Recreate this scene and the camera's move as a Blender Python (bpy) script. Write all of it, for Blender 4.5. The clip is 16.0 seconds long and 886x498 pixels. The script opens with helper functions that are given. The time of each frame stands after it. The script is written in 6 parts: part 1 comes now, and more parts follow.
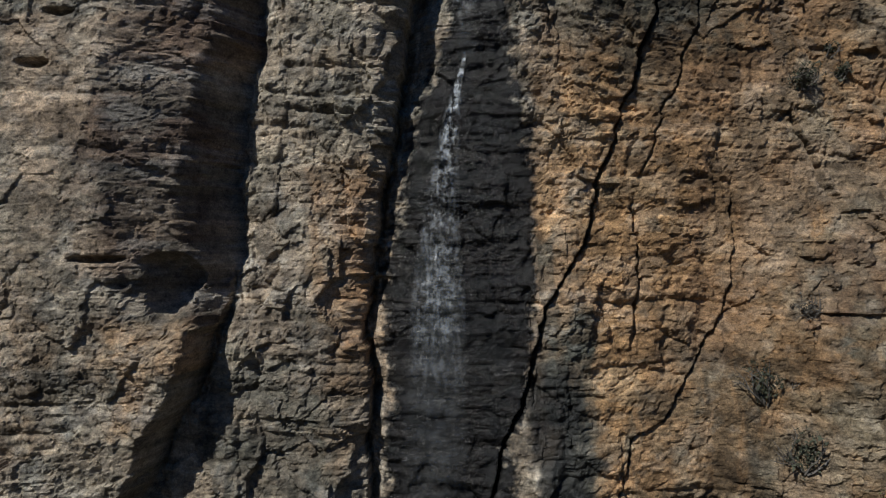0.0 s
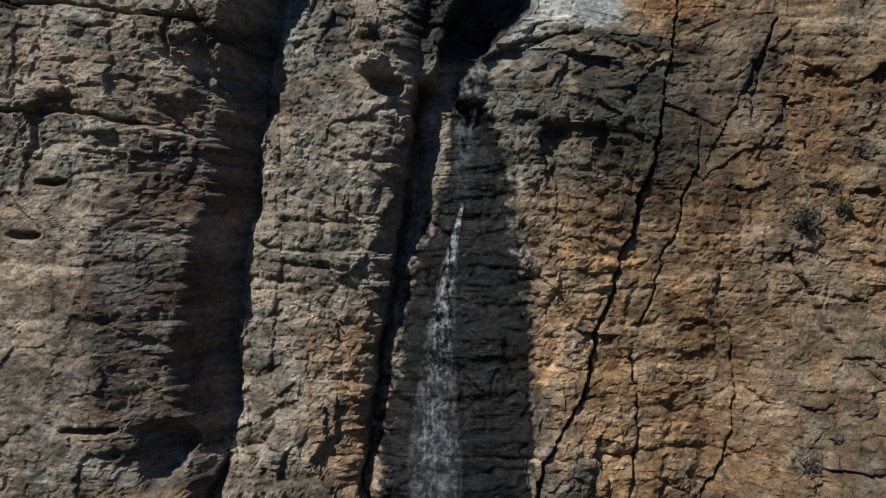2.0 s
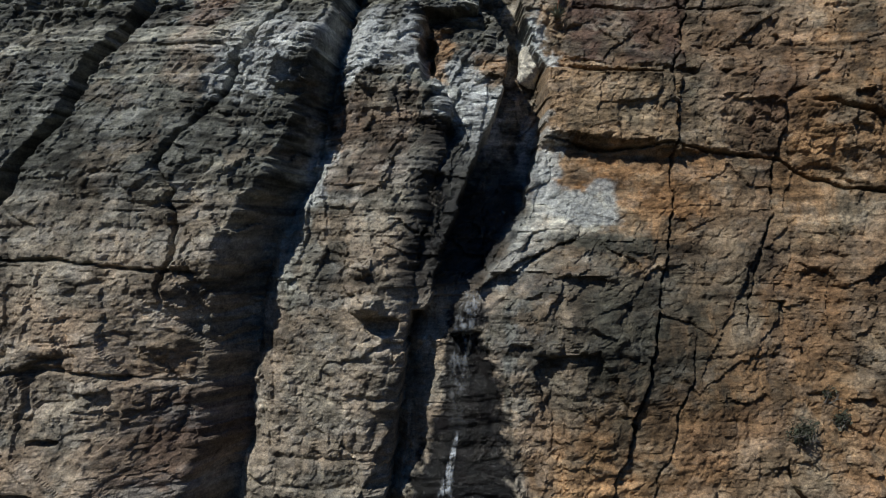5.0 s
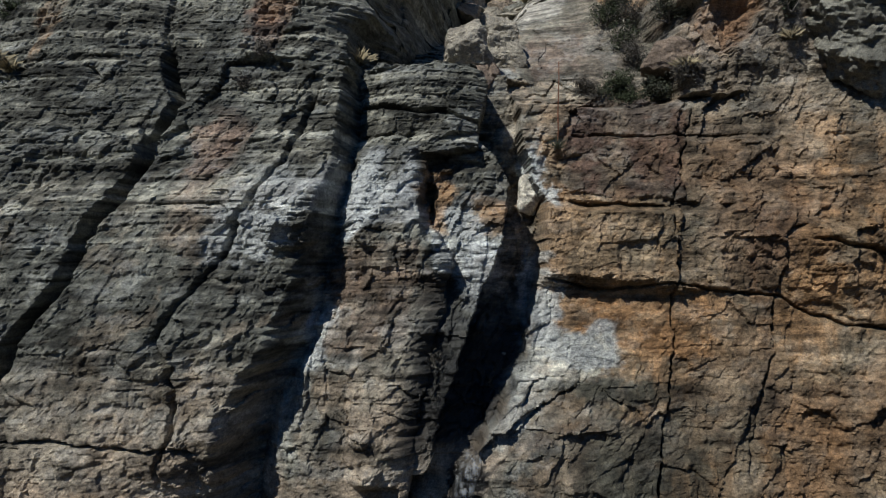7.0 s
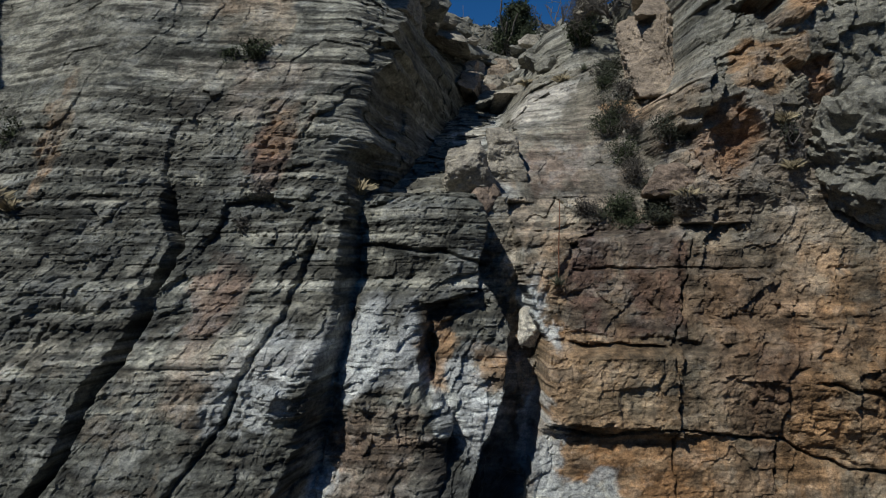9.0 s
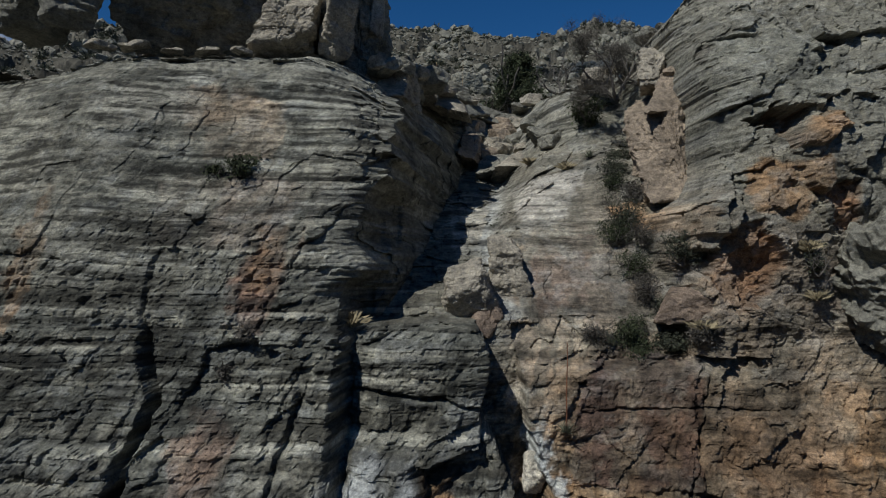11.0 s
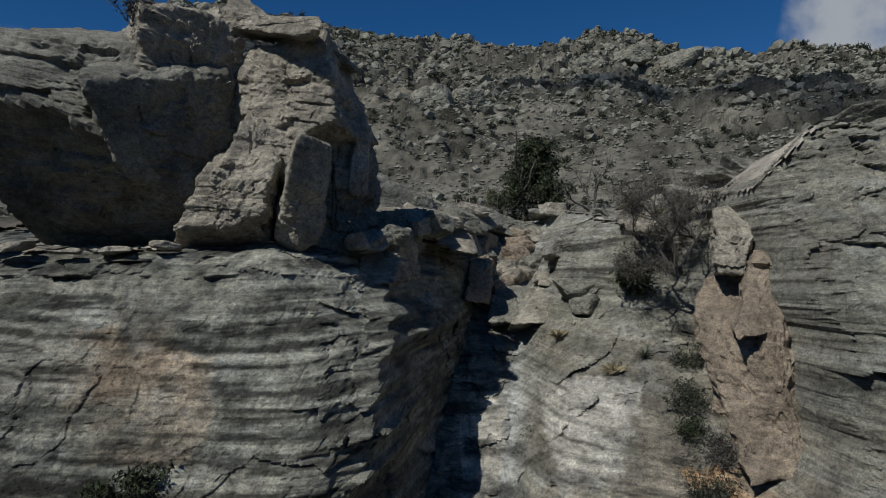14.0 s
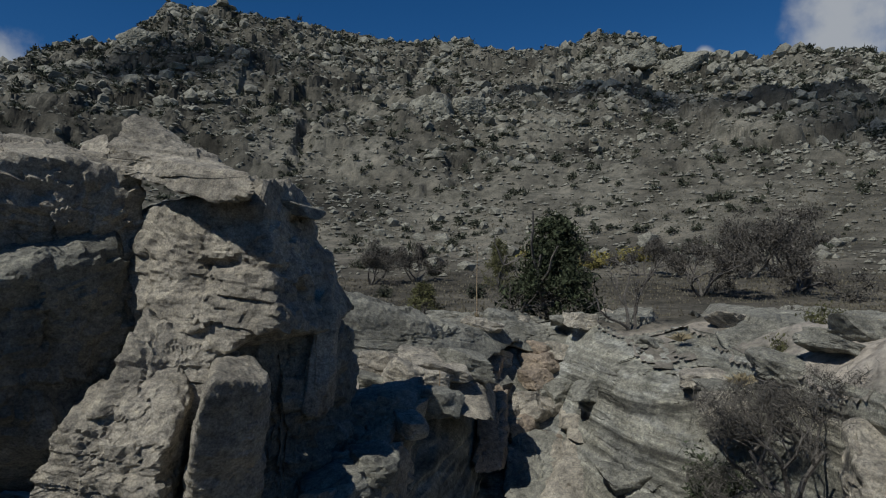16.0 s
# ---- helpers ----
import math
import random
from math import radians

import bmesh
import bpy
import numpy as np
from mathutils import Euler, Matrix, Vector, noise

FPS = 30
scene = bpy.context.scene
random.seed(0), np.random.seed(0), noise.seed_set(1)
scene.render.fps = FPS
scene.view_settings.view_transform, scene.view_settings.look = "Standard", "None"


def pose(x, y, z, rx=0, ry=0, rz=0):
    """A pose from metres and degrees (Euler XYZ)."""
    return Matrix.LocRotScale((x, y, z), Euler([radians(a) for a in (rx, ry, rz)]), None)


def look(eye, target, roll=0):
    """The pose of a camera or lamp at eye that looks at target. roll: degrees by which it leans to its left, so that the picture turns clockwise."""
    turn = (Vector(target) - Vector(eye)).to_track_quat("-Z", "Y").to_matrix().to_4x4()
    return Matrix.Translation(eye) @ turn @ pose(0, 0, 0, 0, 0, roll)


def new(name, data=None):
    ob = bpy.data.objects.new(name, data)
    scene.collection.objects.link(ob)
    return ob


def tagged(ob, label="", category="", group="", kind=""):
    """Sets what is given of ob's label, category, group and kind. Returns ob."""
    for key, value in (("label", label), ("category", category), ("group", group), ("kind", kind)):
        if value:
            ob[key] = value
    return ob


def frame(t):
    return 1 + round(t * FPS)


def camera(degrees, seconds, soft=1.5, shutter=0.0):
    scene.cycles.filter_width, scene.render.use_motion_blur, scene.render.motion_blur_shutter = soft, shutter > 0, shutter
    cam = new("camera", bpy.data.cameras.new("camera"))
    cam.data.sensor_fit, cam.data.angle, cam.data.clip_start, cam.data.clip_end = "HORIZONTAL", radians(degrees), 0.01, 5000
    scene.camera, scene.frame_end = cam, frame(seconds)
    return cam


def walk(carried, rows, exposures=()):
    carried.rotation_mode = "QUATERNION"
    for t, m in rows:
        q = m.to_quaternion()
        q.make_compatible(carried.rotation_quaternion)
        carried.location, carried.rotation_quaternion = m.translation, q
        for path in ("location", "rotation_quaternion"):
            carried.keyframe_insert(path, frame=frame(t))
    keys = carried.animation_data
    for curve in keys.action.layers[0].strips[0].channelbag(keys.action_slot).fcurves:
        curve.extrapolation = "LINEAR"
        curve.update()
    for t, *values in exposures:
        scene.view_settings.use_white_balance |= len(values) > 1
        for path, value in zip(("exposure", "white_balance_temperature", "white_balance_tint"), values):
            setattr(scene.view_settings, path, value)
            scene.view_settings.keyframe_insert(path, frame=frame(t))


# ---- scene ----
cam = camera(69.0, 16.0, 1.1)
METRES, EYE, TILT, LEAN, TURN = 36.0, 8.0, 0.0, 0.0, 0.0
ROWS = [
    (0.0, 0.0, 0.0, 0.0, -0.0, 0.0, 0.0),
    (0.5, 0.0006, 0.001, 0.0235, 0.03, 0.08, -0.01),
    (1.0, 0.0012, 0.002, 0.0469, 0.06, 0.15, -0.01),
    (1.5, 0.0019, 0.0033, 0.0702, 0.11, 0.22, -0.01),
    (2.0, 0.0025, 0.0041, 0.0937, 0.09, 0.22, -0.01),
    (2.5, 0.0029, 0.0048, 0.1165, 0.08, 0.32, -0.0),
    (3.0, 0.0032, 0.0055, 0.1394, 0.09, 0.4, 0.02),
    (3.5, 0.0037, 0.006, 0.1624, 0.05, 0.51, 0.04),
    (4.0, 0.0047, 0.0056, 0.185, 0.03, 0.64, 0.08),
    (6.5, 0.0059, 0.005, 0.3044, 0.06, 1.09, 0.2),
    (7.0, 0.0062, 0.0052, 0.3287, 0.07, 1.23, 0.24),
    (7.5, 0.0062, 0.0052, 0.3537, 0.07, 1.32, 0.24),
    (8.0, 0.0063, 0.0049, 0.3783, 0.1, 1.45, 0.25),
    (8.5, 0.0063, 0.0046, 0.4036, 0.07, 1.54, 0.25),
    (9.0, 0.0065, 0.005, 0.4293, 0.08, 1.61, 0.26),
    (11.5, 0.0081, 0.0589, 0.5561, 0.08, 1.98, 0.32),
    (12.0, 0.0067, 0.0865, 0.5854, 0.1, 2.01, 0.37),
    (12.5, 0.0059, 0.1156, 0.6172, 0.14, 2.05, 0.4),
    (13.0, 0.0062, 0.1447, 0.6503, 0.18, 2.07, 0.43),
    (13.5, 0.0065, 0.1751, 0.6839, 0.21, 2.11, 0.47),
    (14.0, 0.0062, 0.2077, 0.7173, 0.23, 2.13, 0.53),
    (14.5, 0.0063, 0.2431, 0.7507, 0.25, 2.13, 0.58),
    (15.0, 0.0064, 0.2818, 0.7844, 0.27, 2.14, 0.64),
    (15.5, 0.0063, 0.3234, 0.8183, 0.27, 2.12, 0.71),
    (16.0, 0.0056, 0.3699, 0.8526, 0.25, 2.1, 0.73),
]
walk(cam, [(t, pose(0, 0, EYE, TILT, LEAN, TURN) @ pose(METRES * x, METRES * y, METRES * z, 90 + pitch, roll, yaw)) for t, x, y, z, yaw, pitch, roll in ROWS], [(0.0, 0.17), (7.0, 0.15), (9.0, 0.0), (12.5, -0.22), (16.0, -0.14)])

# ---- world, sun, exposure ----
SUN = Vector((-0.42, -0.50, 0.757)).normalized()
world = bpy.data.worlds.new("sky")
scene.world = world
world.use_nodes = True
wn, wl = world.node_tree.nodes, world.node_tree.links
wn.clear()
w_out = wn.new("ShaderNodeOutputWorld")
w_bg = wn.new("ShaderNodeBackground")
w_bg.inputs["Strength"].default_value = 0.072
w_sky = wn.new("ShaderNodeTexSky")
w_sky.sky_type = "NISHITA"
w_sky.sun_disc = False
w_sky.sun_elevation = math.asin(SUN.z)
w_sky.sun_rotation = math.atan2(SUN.x, SUN.y)
w_sky.altitude = 1500
w_sky.air_density = 0.8
w_sky.dust_density = 0.1
w_sky.ozone_density = 3.0
w_hue = wn.new("ShaderNodeHueSaturation")
w_hue.inputs["Saturation"].default_value = 1.32
w_hue.inputs["Hue"].default_value = 0.503
wl.new(w_sky.outputs[0], w_hue.inputs["Color"])
# two heaps of cloud low over the ridge
w_tc = wn.new("ShaderNodeTexCoord")
w_noise = wn.new("ShaderNodeTexNoise")
w_noise.inputs["Scale"].default_value, w_noise.inputs["Detail"].default_value, w_noise.inputs["Roughness"].default_value = 7.0, 8.0, 0.55
wl.new(w_tc.outputs["Generated"], w_noise.inputs["Vector"])
cloud_sum = None
for way, reach in (((-0.72, 1.0, 0.335), 0.045), ((0.66, 1.0, 0.40), 0.075), ((0.41, 1.0, 0.335), 0.012)):
    dist = wn.new("ShaderNodeVectorMath")
    dist.operation = "DISTANCE"
    wl.new(w_tc.outputs["Generated"], dist.inputs[0])
    dist.inputs[1].default_value = Vector(way).normalized()
    near_it = wn.new("ShaderNodeMapRange")
    near_it.inputs["From Min"].default_value, near_it.inputs["From Max"].default_value = reach * 2.4, reach * 0.6
    near_it.inputs["To Min"].default_value, near_it.inputs["To Max"].default_value = -0.35, 0.22
    wl.new(dist.outputs["Value"], near_it.inputs["Value"])
    if cloud_sum is None:
        cloud_sum = near_it.outputs[0]
    else:
        most = wn.new("ShaderNodeMath")
        most.operation = "MAXIMUM"
        wl.new(cloud_sum, most.inputs[0])
        wl.new(near_it.outputs[0], most.inputs[1])
        cloud_sum = most.outputs[0]
add = wn.new("ShaderNodeMath")
wl.new(cloud_sum, add.inputs[0])
wl.new(w_noise.outputs["Fac"], add.inputs[1])
thick = wn.new("ShaderNodeMapRange")
thick.interpolation_type = "SMOOTHSTEP"
thick.inputs["From Min"].default_value, thick.inputs["From Max"].default_value = 0.5, 0.78
wl.new(add.outputs[0], thick.inputs["Value"])
w_mix = wn.new("ShaderNodeMix")
w_mix.data_type = "RGBA"
w_mix.inputs[7].default_value = (5.2, 5.6, 6.2, 1)
wl.new(thick.outputs[0], w_mix.inputs[0])
wl.new(w_hue.outputs[0], w_mix.inputs[6])
wl.new(w_mix.outputs[2], w_bg.inputs["Color"])
wl.new(w_bg.outputs[0], w_out.inputs["Surface"])

sun_data = bpy.data.lights.new("sun", "SUN")
sun_data.energy = 3.9
sun_data.angle = radians(0.53)
sun_data.color = (0.985, 0.98, 0.925)
sun = new("sun", sun_data)
sun.matrix_world = look(Vector((0, 0, 60)) + SUN * 40, (0, 0, 60))

# ---- noise on arrays ----
def hashed(ix, iy, seed):
    """A number from 0 to 1 for each pair of whole numbers."""
    n = (np.asarray(ix).astype(np.int64) * 374761393 + np.asarray(iy).astype(np.int64) * 668265263 + seed * 2246822519) & 0xFFFFFFFF
    n = ((n ^ (n >> 13)) * 1274126177) & 0xFFFFFFFF
    n = ((n ^ (n >> 16)) * 2654435761) & 0xFFFFFFFF
    return ((n ^ (n >> 15)) & 0xFFFFFF) / float(0x1000000)


def value_noise(x, y, seed):
    ix, iy = np.floor(x), np.floor(y)
    fx, fy = x - ix, y - iy
    fx, fy = fx * fx * (3 - 2 * fx), fy * fy * (3 - 2 * fy)
    a, b = hashed(ix, iy, seed), hashed(ix + 1, iy, seed)
    c, d = hashed(ix, iy + 1, seed), hashed(ix + 1, iy + 1, seed)
    return (a + (b - a) * fx) * (1 - fy) + (c + (d - c) * fx) * fy - 0.5


def fbm(x, y, seed, octaves=4, gain=0.5):
    """Layered noise, about -0.5 to 0.5."""
    total, weight = 0.0, 1.0
    for k in range(octaves):
        total = total + weight * value_noise(x * 2 ** k + 17.3 * k, y * 2 ** k - 9.1 * k, seed + k)
        weight *= gain
    return total


def noise3(x, y, z, seed, octaves=4, gain=0.5):
    """Layered noise in space, about -0.5 to 0.5."""
    total, weight = 0.0, 1.0
    for k in range(octaves):
        s = 2.0 ** k
        iz = np.floor(z * s)
        f = z * s - iz
        f = f * f * (3 - 2 * f)
        layers = []
        for j in (0, 1):
            ix, iy = np.floor(x * s), np.floor(y * s)
            fx, fy = x * s - ix, y * s - iy
            fx, fy = fx * fx * (3 - 2 * fx), fy * fy * (3 - 2 * fy)
            ix = ix + 7919 * (iz + j)
            a, b, c, d = hashed(ix, iy, seed + k), hashed(ix + 1, iy, seed + k), hashed(ix, iy + 1, seed + k), hashed(ix + 1, iy + 1, seed + k)
            layers.append((a + (b - a) * fx) * (1 - fy) + (c + (d - c) * fx) * fy - 0.5)
        total = total + weight * (layers[0] + (layers[1] - layers[0]) * f)
        weight *= gain
    return total


def facets(x, z, sx, sz, height, tilt, seed):
    """Broken rock: a tilted plane in each of many cells; also how near the cell's edge is."""
    u, v = x / sx, z / sz
    iu, iv = np.floor(u), np.floor(v)
    best, second = np.full(np.shape(u), 9.0), np.full(np.shape(u), 9.0)
    off = np.zeros(np.shape(u))
    for du in (-1, 0, 1):
        for dv in (-1, 0, 1):
            cu, cv = iu + du, iv + dv
            pu, pv = cu + 0.15 + 0.7 * hashed(cu, cv, seed), cv + 0.15 + 0.7 * hashed(cu, cv, seed + 1)
            d = np.maximum(np.abs(u - pu), np.abs(v - pv)) * 0.55 + 0.45 * np.hypot(u - pu, v - pv)
            here = (hashed(cu, cv, seed + 2) - 0.5) * height + (hashed(cu, cv, seed + 3) - 0.5) * tilt * (u - pu) * sx + (hashed(cu, cv, seed + 4) - 0.5) * tilt * (v - pv) * sz
            near = d < best
            second = np.where(near, best, np.minimum(second, d))
            off = np.where(near, here, off)
            best = np.where(near, d, best)
    return off, second - best


def blocks(x, z, thick, wide, height, groove, seed):
    """Bedded rock: layers of uneven thickness, each split by upright joints into blocks that stand proud or back."""
    rng = np.random.default_rng(seed)
    lines = np.concatenate([[-5.0], -5.0 + np.cumsum(thick * (0.35 + 1.5 * rng.random(int(60 / thick)) ** 1.5))])
    k = np.clip(np.searchsorted(lines, z) - 1, 0, len(lines) - 2)
    lo, hi = lines[k], lines[k + 1]
    w = wide * (0.5 + 1.2 * hashed(k, 3, seed))
    s = x / w + 9.7 * hashed(k, 5, seed) + 0.12 * value_noise(z * 3.0, x * 0.3, seed + 8)
    c = np.floor(s)
    f = s - c
    cut = 0.15 + 0.7 * hashed(c, k, seed + 1)
    part = f > cut
    edge = np.minimum(np.minimum(np.abs(f - cut), np.minimum(f, 1 - f)) * w, np.minimum(z - lo, hi - z) * 1.3)
    off = (hashed(c * 2 + part, k, seed + 2) - 0.5) * height
    return off + groove * np.exp(-(edge / (0.1 * thick + 0.012)) ** 1.5), k, hashed(c * 2 + part, k, seed + 4)


# ---- materials ----
def nodes_of(name):
    m = bpy.data.materials.new(name)
    m.use_nodes = True
    t = m.node_tree
    return m, t.nodes, t.links, t.nodes["Principled BSDF"]


def noise_node(n, l, coords, scale, detail=6.0, rough=0.6, stretch=None):
    t = n.new("ShaderNodeTexNoise")
    t.inputs["Scale"].default_value, t.inputs["Detail"].default_value, t.inputs["Roughness"].default_value = scale, detail, rough
    if stretch:
        m = n.new("ShaderNodeMapping")
        m.inputs["Scale"].default_value = stretch
        l.new(coords, m.inputs["Vector"])
        l.new(m.outputs[0], t.inputs["Vector"])
    else:
        l.new(coords, t.inputs["Vector"])
    return t.outputs["Fac"]


def ramp(n, l, fac, stops):
    r = n.new("ShaderNodeValToRGB")
    while len(r.color_ramp.elements) < len(stops):
        r.color_ramp.elements.new(0.5)
    for e, (p, c) in zip(r.color_ramp.elements, stops):
        e.position, e.color = p, (*c, 1)
    l.new(fac, r.inputs[0])
    return r.outputs[0]


def mixed(n, l, kind, fac, a, b):
    m = n.new("ShaderNodeMix")
    m.data_type, m.blend_type = "RGBA", kind
    for value, socket in ((fac, m.inputs[0]), (a, m.inputs[6]), (b, m.inputs[7])):
        if isinstance(value, (int, float)):
            socket.default_value = value
        elif isinstance(value, tuple):
            socket.default_value = (*value, 1)
        else:
            l.new(value, socket)
    return m.outputs[2]


def bumped(n, l, bsdf, height, strength, distance, below=None):
    b = n.new("ShaderNodeBump")
    b.inputs["Strength"].default_value, b.inputs["Distance"].default_value = strength, distance
    l.new(height, b.inputs["Height"])
    if below is not None:
        l.new(below, b.inputs["Normal"])
    l.new(b.outputs[0], bsdf.inputs["Normal"])
    return b.outputs[0]


def rock_material(name, colour=None, fine=1.0):
    """Bedded rock: colour from the mesh's own stain attribute, or a plain base; grain, lichen specks, thin bedding and relief."""
    m, n, l, bsdf = nodes_of(name)
    tc = n.new("ShaderNodeTexCoord").outputs["Object"]
    if colour is None:
        a = n.new("ShaderNodeAttribute")
        a.attribute_name = "stain"
        base, wet = a.outputs["Color"], a.outputs["Alpha"]
    else:
        base = ramp(n, l, noise_node(n, l, tc, 0.9 * fine, 5), [(0.3, tuple(0.55 * c for c in colour)), (0.5, colour), (0.7, tuple(min(1, 1.35 * c) for c in colour))])
        wet = None
    grain = noise_node(n, l, tc, 26.0 * fine, 8, 0.78)
    flakes = noise_node(n, l, tc, 1.0 * fine, 10, 0.78, (5.0, 5.0, 8.5))
    chips = n.new("ShaderNodeTexNoise")
    chips.noise_type = "RIDGED_MULTIFRACTAL"
    chips.inputs["Scale"].default_value, chips.inputs["Detail"].default_value, chips.inputs["Roughness"].default_value = 3.4 * fine, 7.0, 0.62
    l.new(tc, chips.inputs["Vector"])
    bed = noise_node(n, l, tc, 1.0 * fine, 7, 0.65, (1.6, 1.6, 24.0))
    spots = noise_node(n, l, tc, 6.0 * fine, 6, 0.7)
    base = mixed(n, l, "MULTIPLY", 0.9, base, ramp(n, l, grain, [(0.3, (0.3, 0.3, 0.31)), (0.5, (0.95, 0.95, 0.95)), (0.72, (1.6, 1.58, 1.52))]))
    base = mixed(n, l, "MULTIPLY", 0.28 if colour is None else 0.12, base, ramp(n, l, bed, [(0.36, (0.45, 0.44, 0.44)), (0.5, (1.0, 1.0, 1.0)), (0.66, (1.4, 1.38, 1.35))]))
    base = mixed(n, l, "MULTIPLY", 0.7, base, ramp(n, l, spots, [(0.33, (0.4, 0.4, 0.42)), (0.46, (1.0, 1.0, 1.0)), (0.62, (1.12, 1.1, 1.06)), (0.7, (1.45, 1.45, 1.38))]))
    base = mixed(n, l, "MULTIPLY", 0.9, base, ramp(n, l, flakes, [(0.33, (0.45, 0.45, 0.46)), (0.5, (1.0, 1.0, 1.0)), (0.66, (1.5, 1.48, 1.42))]))
    lichen = noise_node(n, l, tc, 11.0 * fine, 7, 0.8)
    base = mixed(n, l, "MIX", ramp(n, l, lichen, [(0.60, (0.0, 0.0, 0.0)), (0.70, (0.35, 0.35, 0.35))]), base, (0.42, 0.42, 0.37)) if colour is not None else mixed(n, l, "MULTIPLY", 1.0, base, ramp(n, l, lichen, [(0.58, (1.0, 1.0, 1.0)), (0.70, (1.7, 1.68, 1.6))]))
    l.new(base, bsdf.inputs["Base Color"])
    bsdf.inputs["Roughness"].default_value = 0.9
    bsdf.inputs["Specular IOR Level"].default_value = 0.25
    if wet is not None:
        r = n.new("ShaderNodeMapRange")
        r.inputs["To Min"].default_value, r.inputs["To Max"].default_value = 0.2, 0.92
        l.new(wet, r.inputs["Value"])
        l.new(r.outputs[0], bsdf.inputs["Roughness"])
        g = n.new("ShaderNodeMapRange")
        g.inputs["To Min"].default_value, g.inputs["To Max"].default_value = 0.45, 0.2
        l.new(wet, g.inputs["Value"])
        l.new(g.outputs[0], bsdf.inputs["Specular IOR Level"])
    first = bumped(n, l, bsdf, bed, 0.3 if colour is None else 0.15, 0.03 / fine)
    chipped = bumped(n, l, bsdf, chips.outputs["Fac"], 0.75, 0.06 / fine, first)
    raised = bumped(n, l, bsdf, flakes, 0.6, 0.06 / fine, chipped)
    second = bumped(n, l, bsdf, spots, 0.85, 0.09 / fine, raised)
    bumped(n, l, bsdf, grain, 0.8, 0.03 / fine, second)
    return m


ROCK = rock_material("bedded_rock")

# ---- the cliff: one face of bedded rock, split by gullies and cracks ----
STEP = 0.038
xs = np.arange(-16.5, 14.5, STEP)
zs = np.arange(1.0, 38.4, STEP)
X, Z = np.meshgrid(xs, zs)


def profile(*pairs):
    """A line of (height, value) pairs, read at each height of the grid."""
    return lambda z: np.interp(z, [p[0] for p in pairs], [p[1] for p in pairs])


def smooth(a, b, t):
    t = np.clip((t - a) / (b - a), 0, 1)
    return t * t * (3 - 2 * t)


wob = 0.22 * fbm(Z * 0.8, X * 0.15, 5, 4) + 0.10 * fbm(Z * 4.0, X * 0.4, 9, 3)
Xw = X + wob
Zw = Z + 0.5 * fbm(X * 0.16, Z * 0.16, 11, 3) + 0.05 * fbm(X * 1.5, Z * 1.5, 12, 3)

# edges between the forms
edge_left = profile((1, -8.0), (2.9, -6.75), (4.2, -6.2), (5.7, -5.55), (6.9, -5.2), (7.8, -5.35), (9.1, -5.6), (10.7, -5.3), (12.2, -5.1), (13.9, -4.85), (15.4, -4.65), (16.7, -4.5), (18.0, -3.75), (18.7, -3.4), (20.7, -2.75), (22.0, -2.5), (24.6, -2.5), (27.1, -2.2), (29.0, -2.1), (30.5, -1.3), (31.8, -1.35), (34.5, -1.35), (37, -0.9))(Z) + wob + smooth(24, 27, Z) * (1.5 * fbm(Z * 0.6, X * 0.1, 16, 5) - 0.1)
gully_a = profile((1, -7.6), (2.9, -6.45), (4.2, -5.9), (5.65, -5.3), (6.9, -4.75), (7.9, -4.4), (9.4, -4.5), (10.9, -4.4), (12.4, -4.1), (13.5, -3.95), (15.1, -3.85), (17.0, -3.5), (18.2, -2.8), (19.3, -2.55), (20.4, -2.4), (21.6, -2.1), (23.5, -2.1), (25.6, -2.1))(Z) + wob
pillar_r = profile((1, -1.7), (2.7, -1.64), (4.8, -1.59), (6.5, -1.75), (7.5, -1.69), (9.1, -1.5), (10.3, -1.2), (12, -0.95), (13.9, -0.72), (15.3, -0.53), (17.2, -0.2), (18.2, 0.0), (18.8, 0.25), (20.0, 0.45), (20.8, -0.1), (22.5, -0.3), (22.8, 1.0), (23.5, 1.2), (24.9, 1.5), (25.6, 1.2))(Z) + wob
rib_r = profile((15, -0.3), (15.6, -0.05), (16.6, 0.2), (17.7, 0.55), (18.8, 1.0), (20.4, 1.7), (21.8, 1.95), (22.6, 1.5), (23.2, 1.2), (24, 1.2))(Z) + wob
chute_r = profile((14.7, 0.3), (15.4, 0.75), (16.6, 1.65), (17.5, 2.2), (18.7, 2.5), (19.6, 2.75), (21.5, 3.0), (22.1, 2.6), (23.5, 2.35), (24.5, 2.3), (26, 2.2), (28, 1.7), (30, 2.6), (31.5, 3.1), (34, 4.2), (37, 5.0))(Z) + wob
bed_l = profile((25.6, -1.7), (26.4, -1.25), (27.3, -0.75), (28.2, -0.25), (30.2, 0.5), (32.4, 1.3), (35.0, 1.9), (37, 2.4))(Z) + wob
corner_r = profile((24.5, 7.1), (26, 7.2), (28, 6.95), (28.7, 7.0), (29.3, 7.9), (30.3, 8.15), (31.7, 8.1), (33, 8.25), (34.8, 8.3), (36.8, 8.7), (38, 9.0))(Z) + wob + 0.35 * fbm(Z * 0.9, X * 0, 15, 4)

